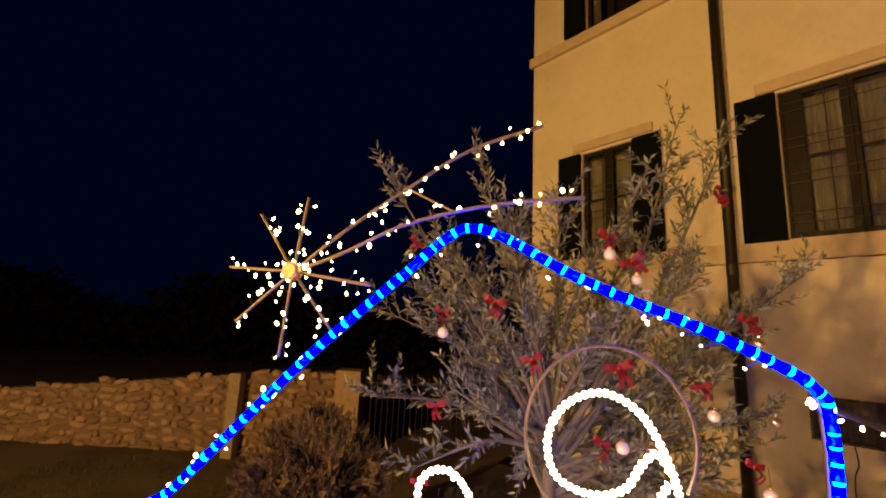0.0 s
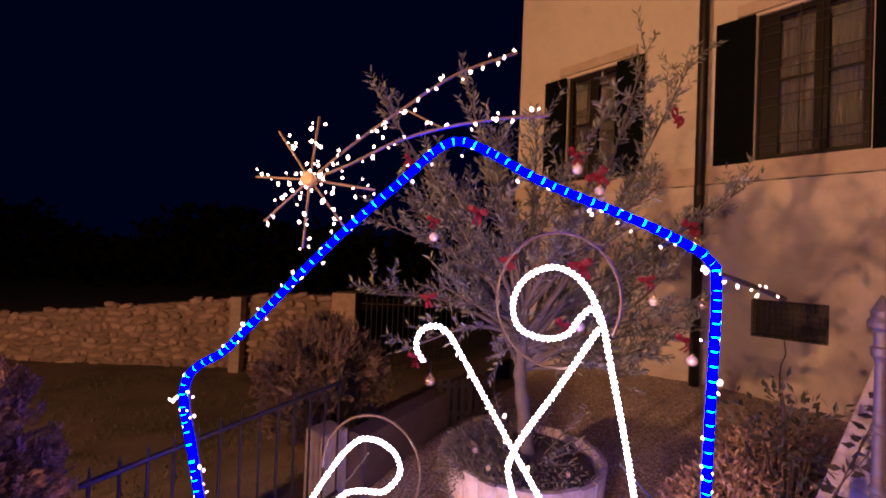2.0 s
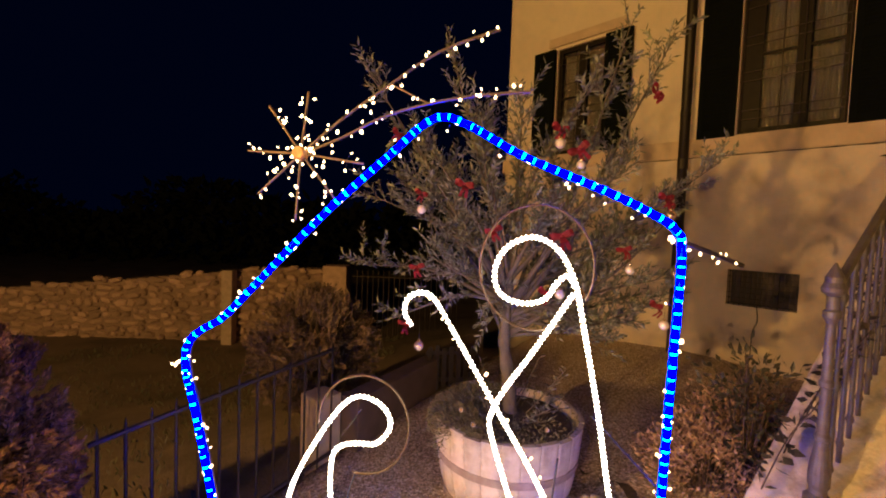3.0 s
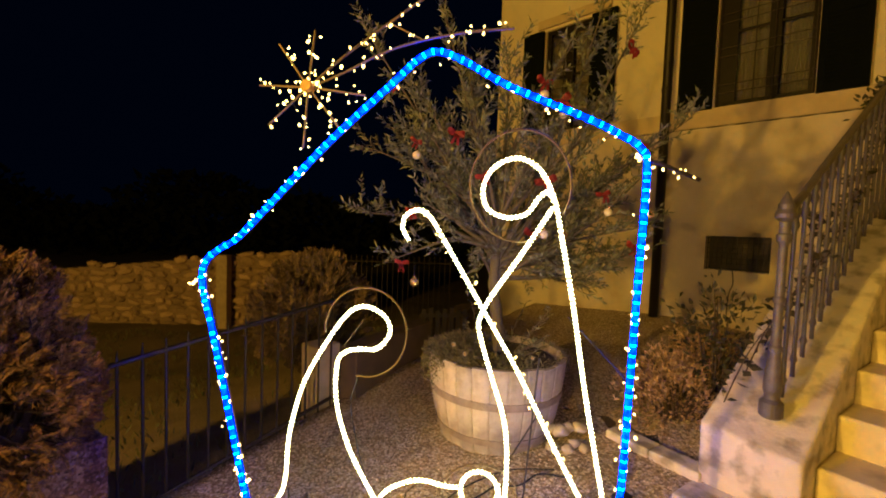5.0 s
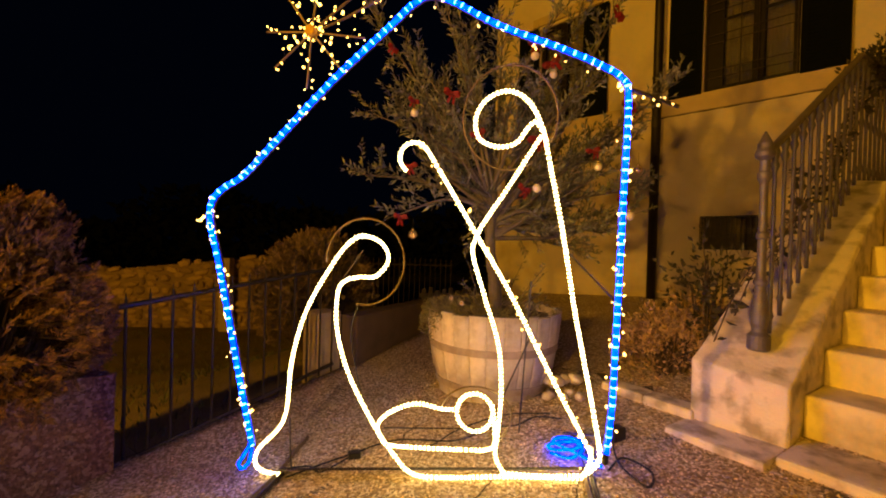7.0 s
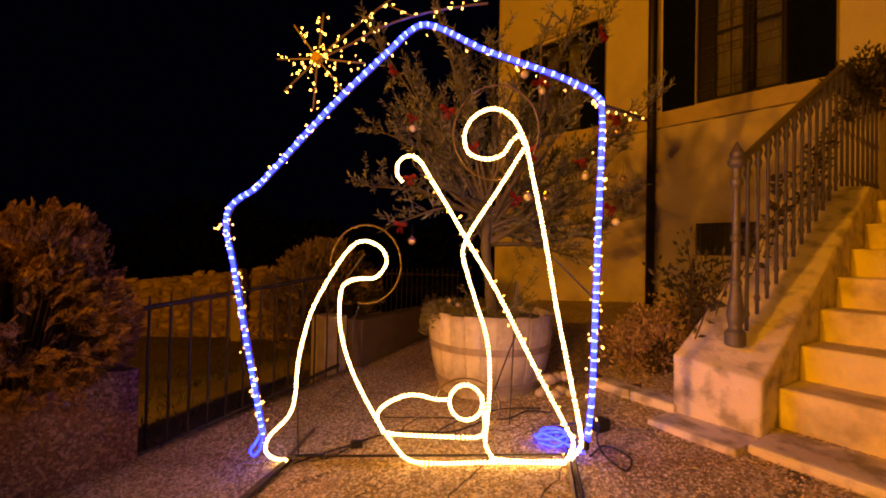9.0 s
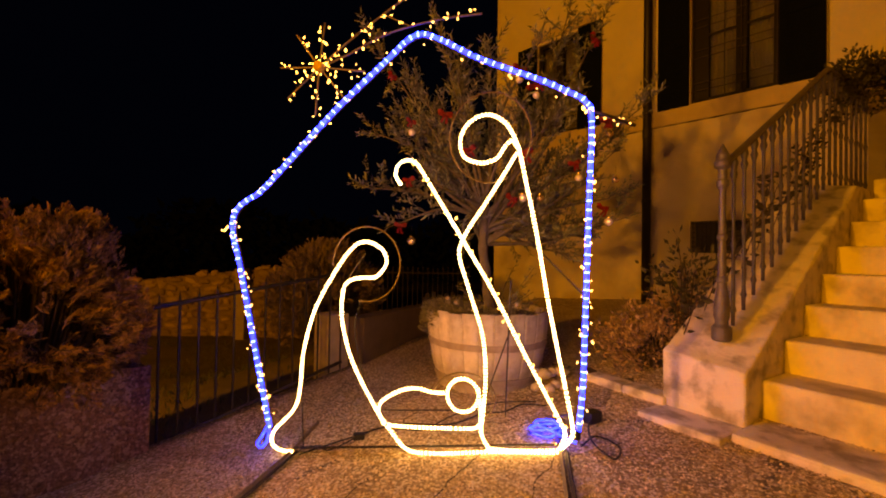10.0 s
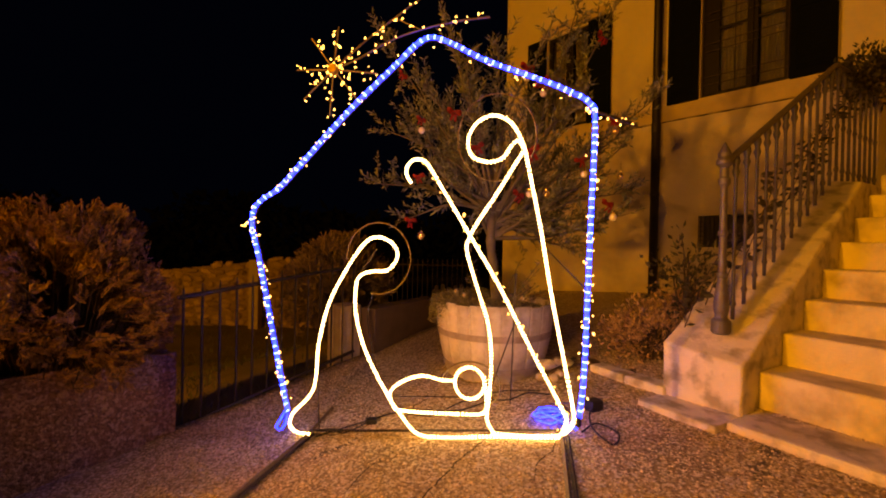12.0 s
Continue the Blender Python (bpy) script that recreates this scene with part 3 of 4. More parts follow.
part("finial", lathe(bmesh.new(), [(r * 0.74, z) for r, z in NEWEL[22:]], 20, (0.163, 0.21, 0.478)), M_CAST, newel)
RAIL_Y = 0.21
RAIL = [(0.19, 1.575), (1.99, 2.62), (3.3, 2.64)]


def rail_z(x):
    return 1.575 + (x - 0.19) * 0.58 if x < 1.99 else 2.62


part("handrail", sweep(bmesh.new(), [Vector((x, RAIL_Y, z)) for x, z in RAIL], 0.022, 8), M_CAST, railing)
for k in range(20):
    x = 0.31 + 0.145 * k
    z0 = 0.405 + 0.638 * (x - 0.07) if x < 1.99 else 1.63
    h = rail_z(x) - z0
    prof = [(0.012, 0.0), (0.012, 0.08), (0.020, 0.1), (0.012, 0.13), (0.011, h * 0.45), (0.019, h * 0.48), (0.011, h * 0.51), (0.011, h - 0.16), (0.024, h - 0.12),
            (0.014, h - 0.09), (0.026, h - 0.05), (0.014, h)]
    part("baluster", lathe(bmesh.new(), prof, 8, (x, RAIL_Y, z0)), M_CAST, railing, smooth=True)

# ---- garden wall, pillars and gate ----
rng = random.Random(4)
garden_wall = thing("garden_wall", pose(0, 10.9, 0), "rough field-stone garden wall across the lawn", "wall")


def wall_top(x):
    return max(-0.35, min(0.62, -0.18 + 0.108 * (x + 11.5)))


bm = bmesh.new()
for k in range(60):
    x0, x1 = -19 + 0.28 * k, -19 + 0.28 * (k + 1)
    box(bm, (x0, 0.06, -2.6), (x1, 0.45, wall_top(x0) - 0.04))
part("core", bm, M_MORTAR, garden_wall)
stones = []
for v in range(4):
    b2 = bmesh.new()
    blob(b2, (0, 0, 0), 0.5, rng, 1.0, 1, 0.35)
    for q in b2.verts:
        q.co = Vector([math.copysign(abs(c) ** 0.7, c) * 0.8 for c in q.co])
    stones.append(mesh_of("stone", b2, M_STONE))
count = 0
rest = bmesh.new()
z = -1.85
while z < 0.6:
    hgt = rng.uniform(0.15, 0.25)
    x = -18.6 + rng.uniform(0, 0.3)
    while x < -2.4:
        wid = rng.uniform(0.14, 0.5)
        if z + hgt * 0.5 < wall_top(x) + rng.uniform(-0.03, 0.05):
            m = Matrix.LocRotScale((x + wid / 2, 0.06, z + hgt / 2 + rng.uniform(-0.06, 0.06)), Euler((rng.uniform(-0.2, 0.2), rng.uniform(-0.3, 0.3), 0)), (wid * rng.uniform(0.8, 1.05), 0.14 + rng.uniform(0, 0.12), hgt * rng.uniform(0.75, 1.2)))
            if -11.0 < x < -5.2 and count < 290:
                piece("stone", stones[rng.randrange(4)], garden_wall, m)
                count += 1
            else:
                src = stones[rng.randrange(4)]
                base = len(rest.verts)
                vs = [rest.verts.new(m @ q.co) for q in src.vertices]
                for f in src.polygons:
                    rest.faces.new([vs[i] for i in f.vertices])
        x += wid
    z += hgt
tagged(part("stones", rest, M_STONE, garden_wall), kind="stuff")


def pillar(x, y, z0, z1, w, mat, label):
    p = thing("pillar", pose(x, y, 0, 0, 0, rng.uniform(-6, 6)), label, "pillar")
    part("shaft", new_box((-w / 2, -w / 2, z0), (w / 2, w / 2, z1), 0.02), mat, p)
    return p


pillar(-5.25, 10.7, -2.2, 0.5, 0.28, M_POST, "slim pale post before the garden wall")
pillar(-2.45, 10.7, -2.2, 0.72, 0.6, M_STONE, "squared stone gate pillar")
gate = thing("garden_gate", pose(-2.1, 10.7, 0), "dark iron bar gate beside the stone pillar", "gate")
for zz in (-1.2, 0.45):
    part("rail", bar((0, 0, zz), (2.9, 0, zz), 0.02), M_IRON, gate)
for k in range(21):
    part("bar", bar((0.05 + 0.14 * k, 0, -1.6), (0.05 + 0.14 * k, 0, 0.62), 0.012, 5), M_IRON, gate)

woods = bmesh.new()
rng = random.Random(50)
for _ in range(7000):
    wx = rng.uniform(-60, 6)
    wy = 30 + rng.uniform(0, 8) - 0.12 * (wx + 25)
    top = 3.2 + 3.0 * noise.noise(Vector((wx * 0.09, 3.0, 0))) + 1.6 * noise.noise(Vector((wx * 0.4, 9.0, 0)))
    leaf(woods, Vector((wx, wy, -1.8 + (top + 1.8) * rng.random() ** 0.7)), Vector((rng.gauss(0, 1), rng.gauss(0, 0.5), rng.uniform(0, 1))), rng.uniform(0.5, 1.2), rng.uniform(0.3, 0.7), rng)
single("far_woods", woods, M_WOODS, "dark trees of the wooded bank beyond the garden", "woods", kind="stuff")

# ---- fence ----
fence = thing("iron_fence", pose(0, 0, 0), "low dark iron fence with pointed bars", "fence")
FA, FB = Vector((-1.68, 1.75, 0)), Vector((-0.70, 2.93, 0))


def fence_at(k, z_a, z_b):
    p = FA.lerp(FB, k)
    return Vector((p.x, p.y, z_a + (z_b - z_a) * k))


part("top_rail", bar(fence_at(-0.01, 0.6, 0.79), fence_at(1, 0.6, 0.79), 0.016), M_IRON, fence)
part("bottom_rail", bar(fence_at(-0.03, -0.33, -0.05), fence_at(1, -0.33, -0.05), 0.016), M_IRON, fence)
for k in range(13):
    f = 0.015 + k / 12.3
    a, b = fence_at(f, -0.42, -0.14), fence_at(f, 0.66, 0.85)
    part("fence_bar", sweep(bmesh.new(), [a, b - Vector((0, 0, 0.05)), b + Vector((0, 0, 0.02))], lambda s, i: (0.009, 0.009, 0.002)[i], 6), M_IRON, fence)
stone_post = thing("stone_gatepost", pose(-0.82, 3.02, 0, 0, 0, -40), "short pale stone post at the end of the fence", "post")
part("shaft", new_box((-0.12, -0.12, -0.4), (0.12, 0.12, 0.40), 0.025), M_POST, stone_post)
low_wall = thing("low_wall", pose(-0.50, 2.98, 0, 0, 0, 60), "low brown rendered wall running behind the planter", "wall")
part("body", new_box((0.0, 0.0, -0.4), (2.6, 0.2, 0.36), 0.015), M_ROUGHWALL, low_wall)
back_fence = thing("slat_fence", pose(0.05, 4.1, 0, 0, 0, 8), "dark slatted fence behind the planter", "fence")
for k in range(7):
    part("slat", new_box((0.08 * k, 0, -0.1), (0.08 * k + 0.05, 0.015, 0.50 + 0.02 * math.sin(k * 2.1)), 0.003), M_IRON, back_fence)
for zz in (0.1, 0.40):
    part("rail", new_box((-0.02, 0.016, zz), (0.56, 0.04, zz + 0.05)), M_IRON, back_fence)

pebble = thing("pebbledash_wall", Matrix.Translation((-1.64, 1.66, 0)) @ pose(0, 0, 0, 0, 0, 232), "low rough pebbledash wall at the fence's end", "wall")
bm = sheet([0.04 * k for k in range(91)], [0.04 * k for k in range(19)], lambda u, v: Vector((u, 0.0, -0.48 + v * 1.0)))
for v in bm.verts:
    v.co.y += 0.012 * noise.noise(v.co * 22) + 0.010 * noise.noise(v.co * 7)
    if v.co.z > 0.2:
        v.co.z += 0.03 * noise.noise(v.co * 5)
part("face", bm, M_PEBBLE, pebble)
part("body", new_box((0.0, -0.32, -0.7), (3.6, -0.012, 0.23), 0.02), M_PEBBLE, pebble)


# ---- plants ----
def bush(name, m, radii, clumps, per, size, mat, label, seed, stems=True, flat=-0.35):
    """A shrub: stems and many leaf tufts set unevenly through an egg-shaped volume."""
    r = random.Random(seed)
    ob = thing(name, m, label, "shrub")
    crown = bmesh.new()
    twigs = bmesh.new()
    off = Vector((seed * 3.7, seed * 1.3, 0))
    tufts = []
    while len(tufts) < 46:
        d = Vector((r.gauss(0, 1), r.gauss(0, 1), r.gauss(0, 1))).normalized()
        if d.z > flat:
            tufts.append((d, 1 + 0.30 * noise.noise(d * 2.2 + off) + r.uniform(-0.08, 0.08)))
    for _ in range(clumps):
        d, k0 = tufts[r.randrange(46)]
        d = (d + Vector((r.gauss(0, 0.15), r.gauss(0, 0.15), r.gauss(0, 0.15)))).normalized()
        k = k0 * (1.0 - 0.42 * r.random() ** 2.2) if r.random() < 0.8 else r.uniform(0.4, 0.8)
        c = Vector((d.x * radii[0], d.y * radii[1], d.z * radii[2])) * k
        if stems and r.random() < 0.25:
            sweep(twigs, [Vector((c.x * 0.15, c.y * 0.15, flat * radii[2] - 0.1)), c * 0.6, c], lambda s, i: 0.008 * (1 - 0.7 * s), 4)
        grow = (d + Vector((0, 0, 0.5))).normalized()
        for _ in range(per):
            a = (grow + Vector((r.gauss(0, 0.6), r.gauss(0, 0.6), r.gauss(0, 0.6)))).normalized()
            at = c + Vector((r.gauss(0, 1), r.gauss(0, 1), r.gauss(0, 1))) * size * 0.9
            leaf(crown, at, a, size * r.uniform(0.7, 1.3), size * r.uniform(0.35, 0.55), r)
    part("crown", crown, mat, ob)
    if stems:
        part("stem_framework", twigs, M_TWIG, ob)
    return ob


def conifer_shrub(name, m, radii, sprays, size, mat, label, seed, flat=-0.6):
    """A thuja-like shrub: flat upright fans of small scales on branching sprigs, in lobes with dark gaps between."""
    r = random.Random(seed)
    ob = thing(name, m, label, "shrub")
    crown, twigs = bmesh.new(), bmesh.new()
    off = Vector((seed * 2.1, seed * 0.7, 1.0))
    lobes = []
    while len(lobes) < 34:
        d = Vector((r.gauss(0, 1), r.gauss(0, 1), r.gauss(0, 1))).normalized()
        if d.z > flat and all((d - e).length > 0.30 for e, _ in lobes):
            lobes.append((d, 0.90 + 0.22 * noise.noise(d * 2.5 + off) + r.uniform(-0.07, 0.07)))
    for n in range(sprays):
        d, k = lobes[n % len(lobes)]
        d = (d + Vector((r.gauss(0, 0.13), r.gauss(0, 0.13), r.gauss(0, 0.13)))).normalized()
        deep = r.random()
        k *= 1.0 - 0.40 * deep * deep
        tip = Vector((d.x * radii[0], d.y * radii[1], d.z * radii[2])) * k
        grow = (d + Vector((r.gauss(0, 0.45), r.gauss(0, 0.45), r.gauss(0.3, 0.35)))).normalized()
        wide = grow.cross(Vector((r.gauss(0, 1), r.gauss(0, 1), 0.2))).normalized()
        base = tip - grow * size * r.uniform(2.2, 3.4)
        if n % 3 == 0:
            sweep(twigs, [Vector((base.x * 0.2, base.y * 0.2, flat * radii[2] - 0.15)), base * 0.75, base, tip - grow * size], lambda s, i: 0.007 * (1 - 0.75 * s), 4)
        for j in range(9):
            f = j / 8
            at = base.lerp(tip, f)
            for sg in (-1, 1):
                a = (grow * (0.55 + 0.6 * f) + wide * sg * (1.05 - 0.75 * f) + Vector((r.gauss(0, 0.16), r.gauss(0, 0.16), r.gauss(0, 0.16)))).normalized()
                ln = size * (1.35 - 0.55 * f) * r.uniform(0.75, 1.2)
                leaf(crown, at, a, ln, size * 0.30, r, 0.5)
                leaf(crown, at + a * ln * 0.45, (a + grow * 0.8).normalized(), ln * 0.7, size * 0.26, r, 0.5)
    part("crown", crown, mat, ob)
    part("stem_framework", twigs, M_TWIG, ob)
    return ob


conifer_shrub("garden_shrub", pose(-2.30, 1.42, 0.52), (0.76, 0.68, 0.82), 3000, 0.033, M_BUSH, "dense brownish evergreen shrub spilling over the pebbledash wall", 3, -0.75)
conifer_shrub("garden_shrub", pose(-2.95, 0.68, 0.42), (0.84, 0.74, 0.80), 2600, 0.034, M_BUSH, "dense brownish evergreen shrub beside the pebbledash wall", 8, -0.75)
# Out of view; added to keep the street light off the fence-side ground.
conifer_shrub("garden_shrub", pose(-3.75, -0.2, 0.5), (0.8, 0.75, 0.8), 1000, 0.045, M_BUSH, "unseen evergreen shrub added to shade the ground along the fence", 9)
conifer_shrub("rounded_shrub", pose(-1.15, 4.0, 0.42), (0.76, 0.7, 0.80), 2000, 0.036, M_HEDGE, "rounded brownish shrub behind the iron fence", 5)
bush("bed_shrub", pose(1.96, 2.30, 0.24), (0.35, 0.30, 0.31), 420, 11, 0.040, M_BED, "small dry-leaved shrub in the flower bed", 11)
bush("bed_shrub", pose(2.3, 2.62, 0.36), (0.34, 0.25, 0.34), 220, 10, 0.038, M_BED, "small dry-leaved shrub beside the stair wall", 12)

bush("rose_bush", pose(2.16, 2.22, 0.72), (0.26, 0.22, 0.44), 95, 5, 0.06, M_ROSE, "leggy dark-leaved rose bush beside the stair wall", 41, flat=-0.9)
rng = random.Random(21)
rose = thing("climbing_rose", STAIR, "sparse dark-leaved rose climbing the railing", "climbing plant")
stems, leaves = bmesh.new(), bmesh.new()
for k in range(9):
    x0 = 0.2 + 0.22 * k
    pts = spline([(x0 - 0.1, 0.5, 0.2 + 0.3 * k * 0.2), (x0, 0.36, 0.75 + 0.09 * k), (x0 + 0.1 + rng.uniform(-0.1, 0.1), 0.25, 1.0 + 0.14 * k), (x0 + 0.3, 0.22 + rng.uniform(-0.06, 0.1), 1.2 + 0.15 * k)], 0.04)
    sweep(stems, pts, lambda s, i: 0.005 * (1 - 0.6 * s), 5)
    for p in pts[4:]:
        for _ in range(2):
            if rng.random() < 0.6:
                a = Vector((rng.uniform(-1, 1), rng.uniform(-1, 1), rng.uniform(-0.4, 0.6)))
                leaf(leaves, p + a * 0.02, a, rng.uniform(0.05, 0.085), rng.uniform(0.03, 0.05), rng)
part("stem", stems, M_TWIG, rose)
part("leaves", leaves, M_ROSE, rose)

# raised bed edging
bed = thing("bed_edging", pose(1.36, 2.12, 0, 0, 0, -59), "low cement edging of the flower bed", "kerb")
for k in range(2):
    part("kerb_stone", new_box((0.31 * k - 0.02, 0, -0.1), (0.31 * k + 0.285, 0.15, 0.09), 0.018), M_MOSSY, bed)
bm = sheet([1.2 + 0.1 * k for k in range(16)], [1.7 + 0.1 * k for k in range(22)], lambda x, y: Vector((x, y, 0.06 + 0.03 * noise.noise(Vector((x, y, 0)) * 4))))
drop = [v for v in bm.verts if (v.co.x - 1.40) * 0.86 + (v.co.y - 2.14) * 0.5 < 0]
bmesh.ops.delete(bm, geom=drop, context="VERTS")
single("soil_bed", bm, M_SOIL, "bare soil of the flower bed", "soil", kind="structure", smooth=True)

# ---- barrel planter and olive tree ----
BX, BY, BZ = 0.62, 2.42, -0.05
barrel = thing("barrel_planter", pose(BX, BY, BZ), "half oak barrel planter with rusty hoops", "planter")
NST, RT, RB, BH = 26, 0.505, 0.40, 0.60
bm = bmesh.new()
half = math.pi / NST * 0.985
grid = []
for z in (0.0, 0.2, 0.4, 0.585, 0.6):
    r = RB + (RT - RB) * (z / BH) ** 0.8 + 0.012 * math.sin(math.pi * z / BH)
    row = []
    for rr, aa in ((r - 0.03, -half), (r - 0.004, -half), (r, -half * 0.8), (r + 0.001, 0), (r, half * 0.8), (r - 0.004, half), (r - 0.03, half)):
        row.append(bm.verts.new((rr * math.cos(aa), rr * math.sin(aa), z)))
    grid.append(row)
for a, b in zip(grid, grid[1:]):
    for k in range(7):
        bm.faces.new((a[k], a[(k + 1) % 7], b[(k + 1) % 7], b[k]))
bm.faces.new(grid[-1])
bm.faces.new(grid[0][::-1])
stave = mesh_of("stave", bm, M_STAVE)
rng = random.Random(2)
for k in range(NST):
    piece("stave", stave, barrel, Matrix.Rotation(math.tau * k / NST, 4, "Z") @ Matrix.Translation((rng.uniform(-0.002, 0.002), 0, rng.uniform(-0.006, 0.006))))
for z0, z1 in ((0.33, 0.38), (0.07, 0.115)):
    prof = []
    for z in (z0, z1):
        prof.append(RB + (RT - RB) * (z / BH) ** 0.8 + 0.012 * math.sin(math.pi * z / BH))
    hoop = part("hoop", lathe(bmesh.new(), ((prof[0] - 0.02, z0), (prof[0] + 0.005, z0), (prof[1] + 0.005, z1), (prof[1] - 0.02, z1)), 52), M_HOOP, barrel, "flat rusty iron hoop")
    for a in (-1.9, -1.84):
        bm = bmesh.new()
        blob(bm, ((prof[0] + 0.006) * math.cos(a), (prof[0] + 0.006) * math.sin(a), (z0 + z1) / 2), 0.006, rng, 1.0, 1, 0.0)
        part("rivet", bm, M_HOOP, hoop)
bm = bmesh.new()
lathe(bm, ((0.44, 0.3), (0.45, 0.5), (0.43, 0.55), (0.3, 0.575), (0.12, 0.59)), 32)
part("soil", bm, M_SOIL, barrel)
moss = thing("trailing_moss", pose(BX, BY, BZ), "dry mossy ground cover hanging over the barrel rim", "ground cover")
bm = bmesh.new()
rng = random.Random(6)
for _ in range(6500):
    a = rng.gauss(math.pi * 1.02, 0.95)
    r = 0.505 * math.sqrt(rng.uniform(0.05, 1.14))
    hump = 0.10 * math.exp(-((r - 0.36) / 0.16) ** 2) * (0.6 + 0.6 * noise.noise(Vector((a * 1.5, r * 4, 0))))
    if r > 0.48 and abs(a - math.pi * 1.02) > 0.6:
        r = 0.46
    z = 0.585 + hump * rng.random() ** 0.6 - max(0.0, r - 0.49) * 4.0 * rng.random()
    leaf(bm, Vector((r * math.cos(a), r * math.sin(a), z)), Vector((math.cos(a) * 0.7 + rng.gauss(0, 0.4), math.sin(a) * 0.7 + rng.gauss(0, 0.4), rng.uniform(-0.5, 1.0))), rng.uniform(0.02, 0.055), rng.uniform(0.005, 0.011), rng)
part("leaves", bm, M_MOSS, moss)

tree = thing("olive_tree", pose(BX, BY, 0), "bushy olive tree growing in the barrel planter", "tree")
rng = random.Random(17)
trunk_top = Vector((-0.04, 0.0, 1.18))
part("trunk", sweep(bmesh.new(), spline([(0.03, 0, 0.45), (0.0, 0.02, 0.75), (-0.04, 0.0, 1.0), trunk_top, (-0.02, 0.02, 1.5)], 0.05),
                    lambda s, i: 0.052 * (1 - 0.45 * s) + 0.005 * math.sin(i * 1.7), 10), M_BARK, tree, smooth=True)
tips = [(-1.0, 0.0, 2.78), (-0.46, -0.1, 2.86), (1.02, 0.0, 3.15), (0.66, -0.1, 3.12), (1.34, -0.05, 2.3), (1.1, 0.1, 1.9), (1.12, 0.1, 1.5), (-1.02, 0.0, 1.53), (-0.8, -0.15, 1.2),
        (-0.93, 0.0, 1.98), (0.62, 0.05, 1.0), (0.95, 0.2, 1.15), (0.35, -0.3, 2.65),
        (0.9, 0.3, 1.3), (1.2, 0.25, 1.32), (0.82, 0.35, 0.98), (1.0, 0.4, 1.7), (0.7, 0.3, 1.5), (0.55, 0.2, 1.2), (1.15, 0.3, 2.05)]
while len(tips) < 46:
    d = Vector((rng.gauss(0, 1), rng.gauss(0, 1), rng.gauss(0, 1))).normalized()
    c = Vector((0.02, 0.05, 1.83)) + Vector((d.x * 0.86, d.y * 0.62, d.z * 0.80)) * rng.uniform(0.7, 1.05)
    if c.z > 1.12:
        tips.append(tuple(c))
limbs, crown = bmesh.new(), bmesh.new()
for n_tip, tip in enumerate(tips):
    tip = Vector(tip)
    start = Vector((-0.03, 0.01, rng.uniform(1.05, 1.5)))
    mid = start.lerp(tip, 0.5) + Vector((rng.gauss(0, 0.06), rng.gauss(0, 0.06), rng.gauss(0.02, 0.07)))
    pts = spline([start, mid, tip], 0.05)
    sweep(limbs, pts, lambda s, i: 0.017 * (1 - s) + 0.003, 6)
    for i in range(int(len(pts) * 0.3), len(pts)):
        outer = i / len(pts)
        for _ in range(2 if n_tip < 13 else 3):
            if rng.random() < 0.62:
                fwd = (pts[min(i + 1, len(pts) - 1)] - pts[i - 1]).normalized()
                tw = (fwd * 0.9 + Vector((rng.gauss(0, 0.55), rng.gauss(0, 0.55), rng.gauss(0.45, 0.45)))).normalized()
                ln = rng.uniform(0.10, 0.26)
                end = pts[i] + tw * ln
                sweep(limbs, [pts[i], end], lambda s, i: 0.0028 - 0.0016 * s, 4)
                k = int(ln / 0.024)
                for j in range(1, k + 1):
                    at = pts[i].lerp(end, j / k)
                    for sgn in (-1, 1):
                        side = tw.cross(Vector((rng.uniform(-1, 1), rng.uniform(-1, 1), rng.uniform(-1, 1))))
                        leaf(crown, at, tw * 0.8 + side * sgn, rng.uniform(0.040, 0.068), rng.uniform(0.0115, 0.0175), rng, 0.15)
part("limb_framework", limbs, M_BARK, tree)
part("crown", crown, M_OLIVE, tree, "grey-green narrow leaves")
sleaf = bmesh.new()
for k in range(12):
    a = rng.uniform(0, math.tau)
    p0 = Vector((0.1 * math.cos(a), 0.1 * math.sin(a), 0.5))
    p1 = p0 + Vector((0.22 * math.cos(a) + 0.05, 0.16 * math.sin(a) - 0.06, rng.uniform(0.1, 0.42)))
    part("sucker", sweep(bmesh.new(), [p0, p1], 0.003, 4), M_BARK, tree)
    for j in range(14):
        at = p0.lerp(p1, 0.25 + 0.75 * j / 13)
        leaf(sleaf, at, Vector((rng.gauss(0, 1), rng.gauss(0, 1), 0.5)), rng.uniform(0.04, 0.065), 0.012, rng, 0.15)
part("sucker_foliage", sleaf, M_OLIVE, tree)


def bauble(x, y, z, r, mat, label):
    b = thing("bauble", pose(x, y, z), label, "ornament", "baubles on the olive tree")
    bm = bmesh.new()
    bmesh.ops.create_uvsphere(bm, u_segments=20, v_segments=14, radius=r)
    ball = part("ball", bm, mat, b, smooth=True)
    part("cap", lathe(bmesh.new(), ((0.010, r - 0.002), (0.010, r + 0.008), (0.004, r + 0.012)), 10), M_GOLD, ball)
    part("thread", bar((0, 0, r + 0.01), (0.004, 0.01, r + 0.09), 0.0012, 4), M_BLACK, ball)


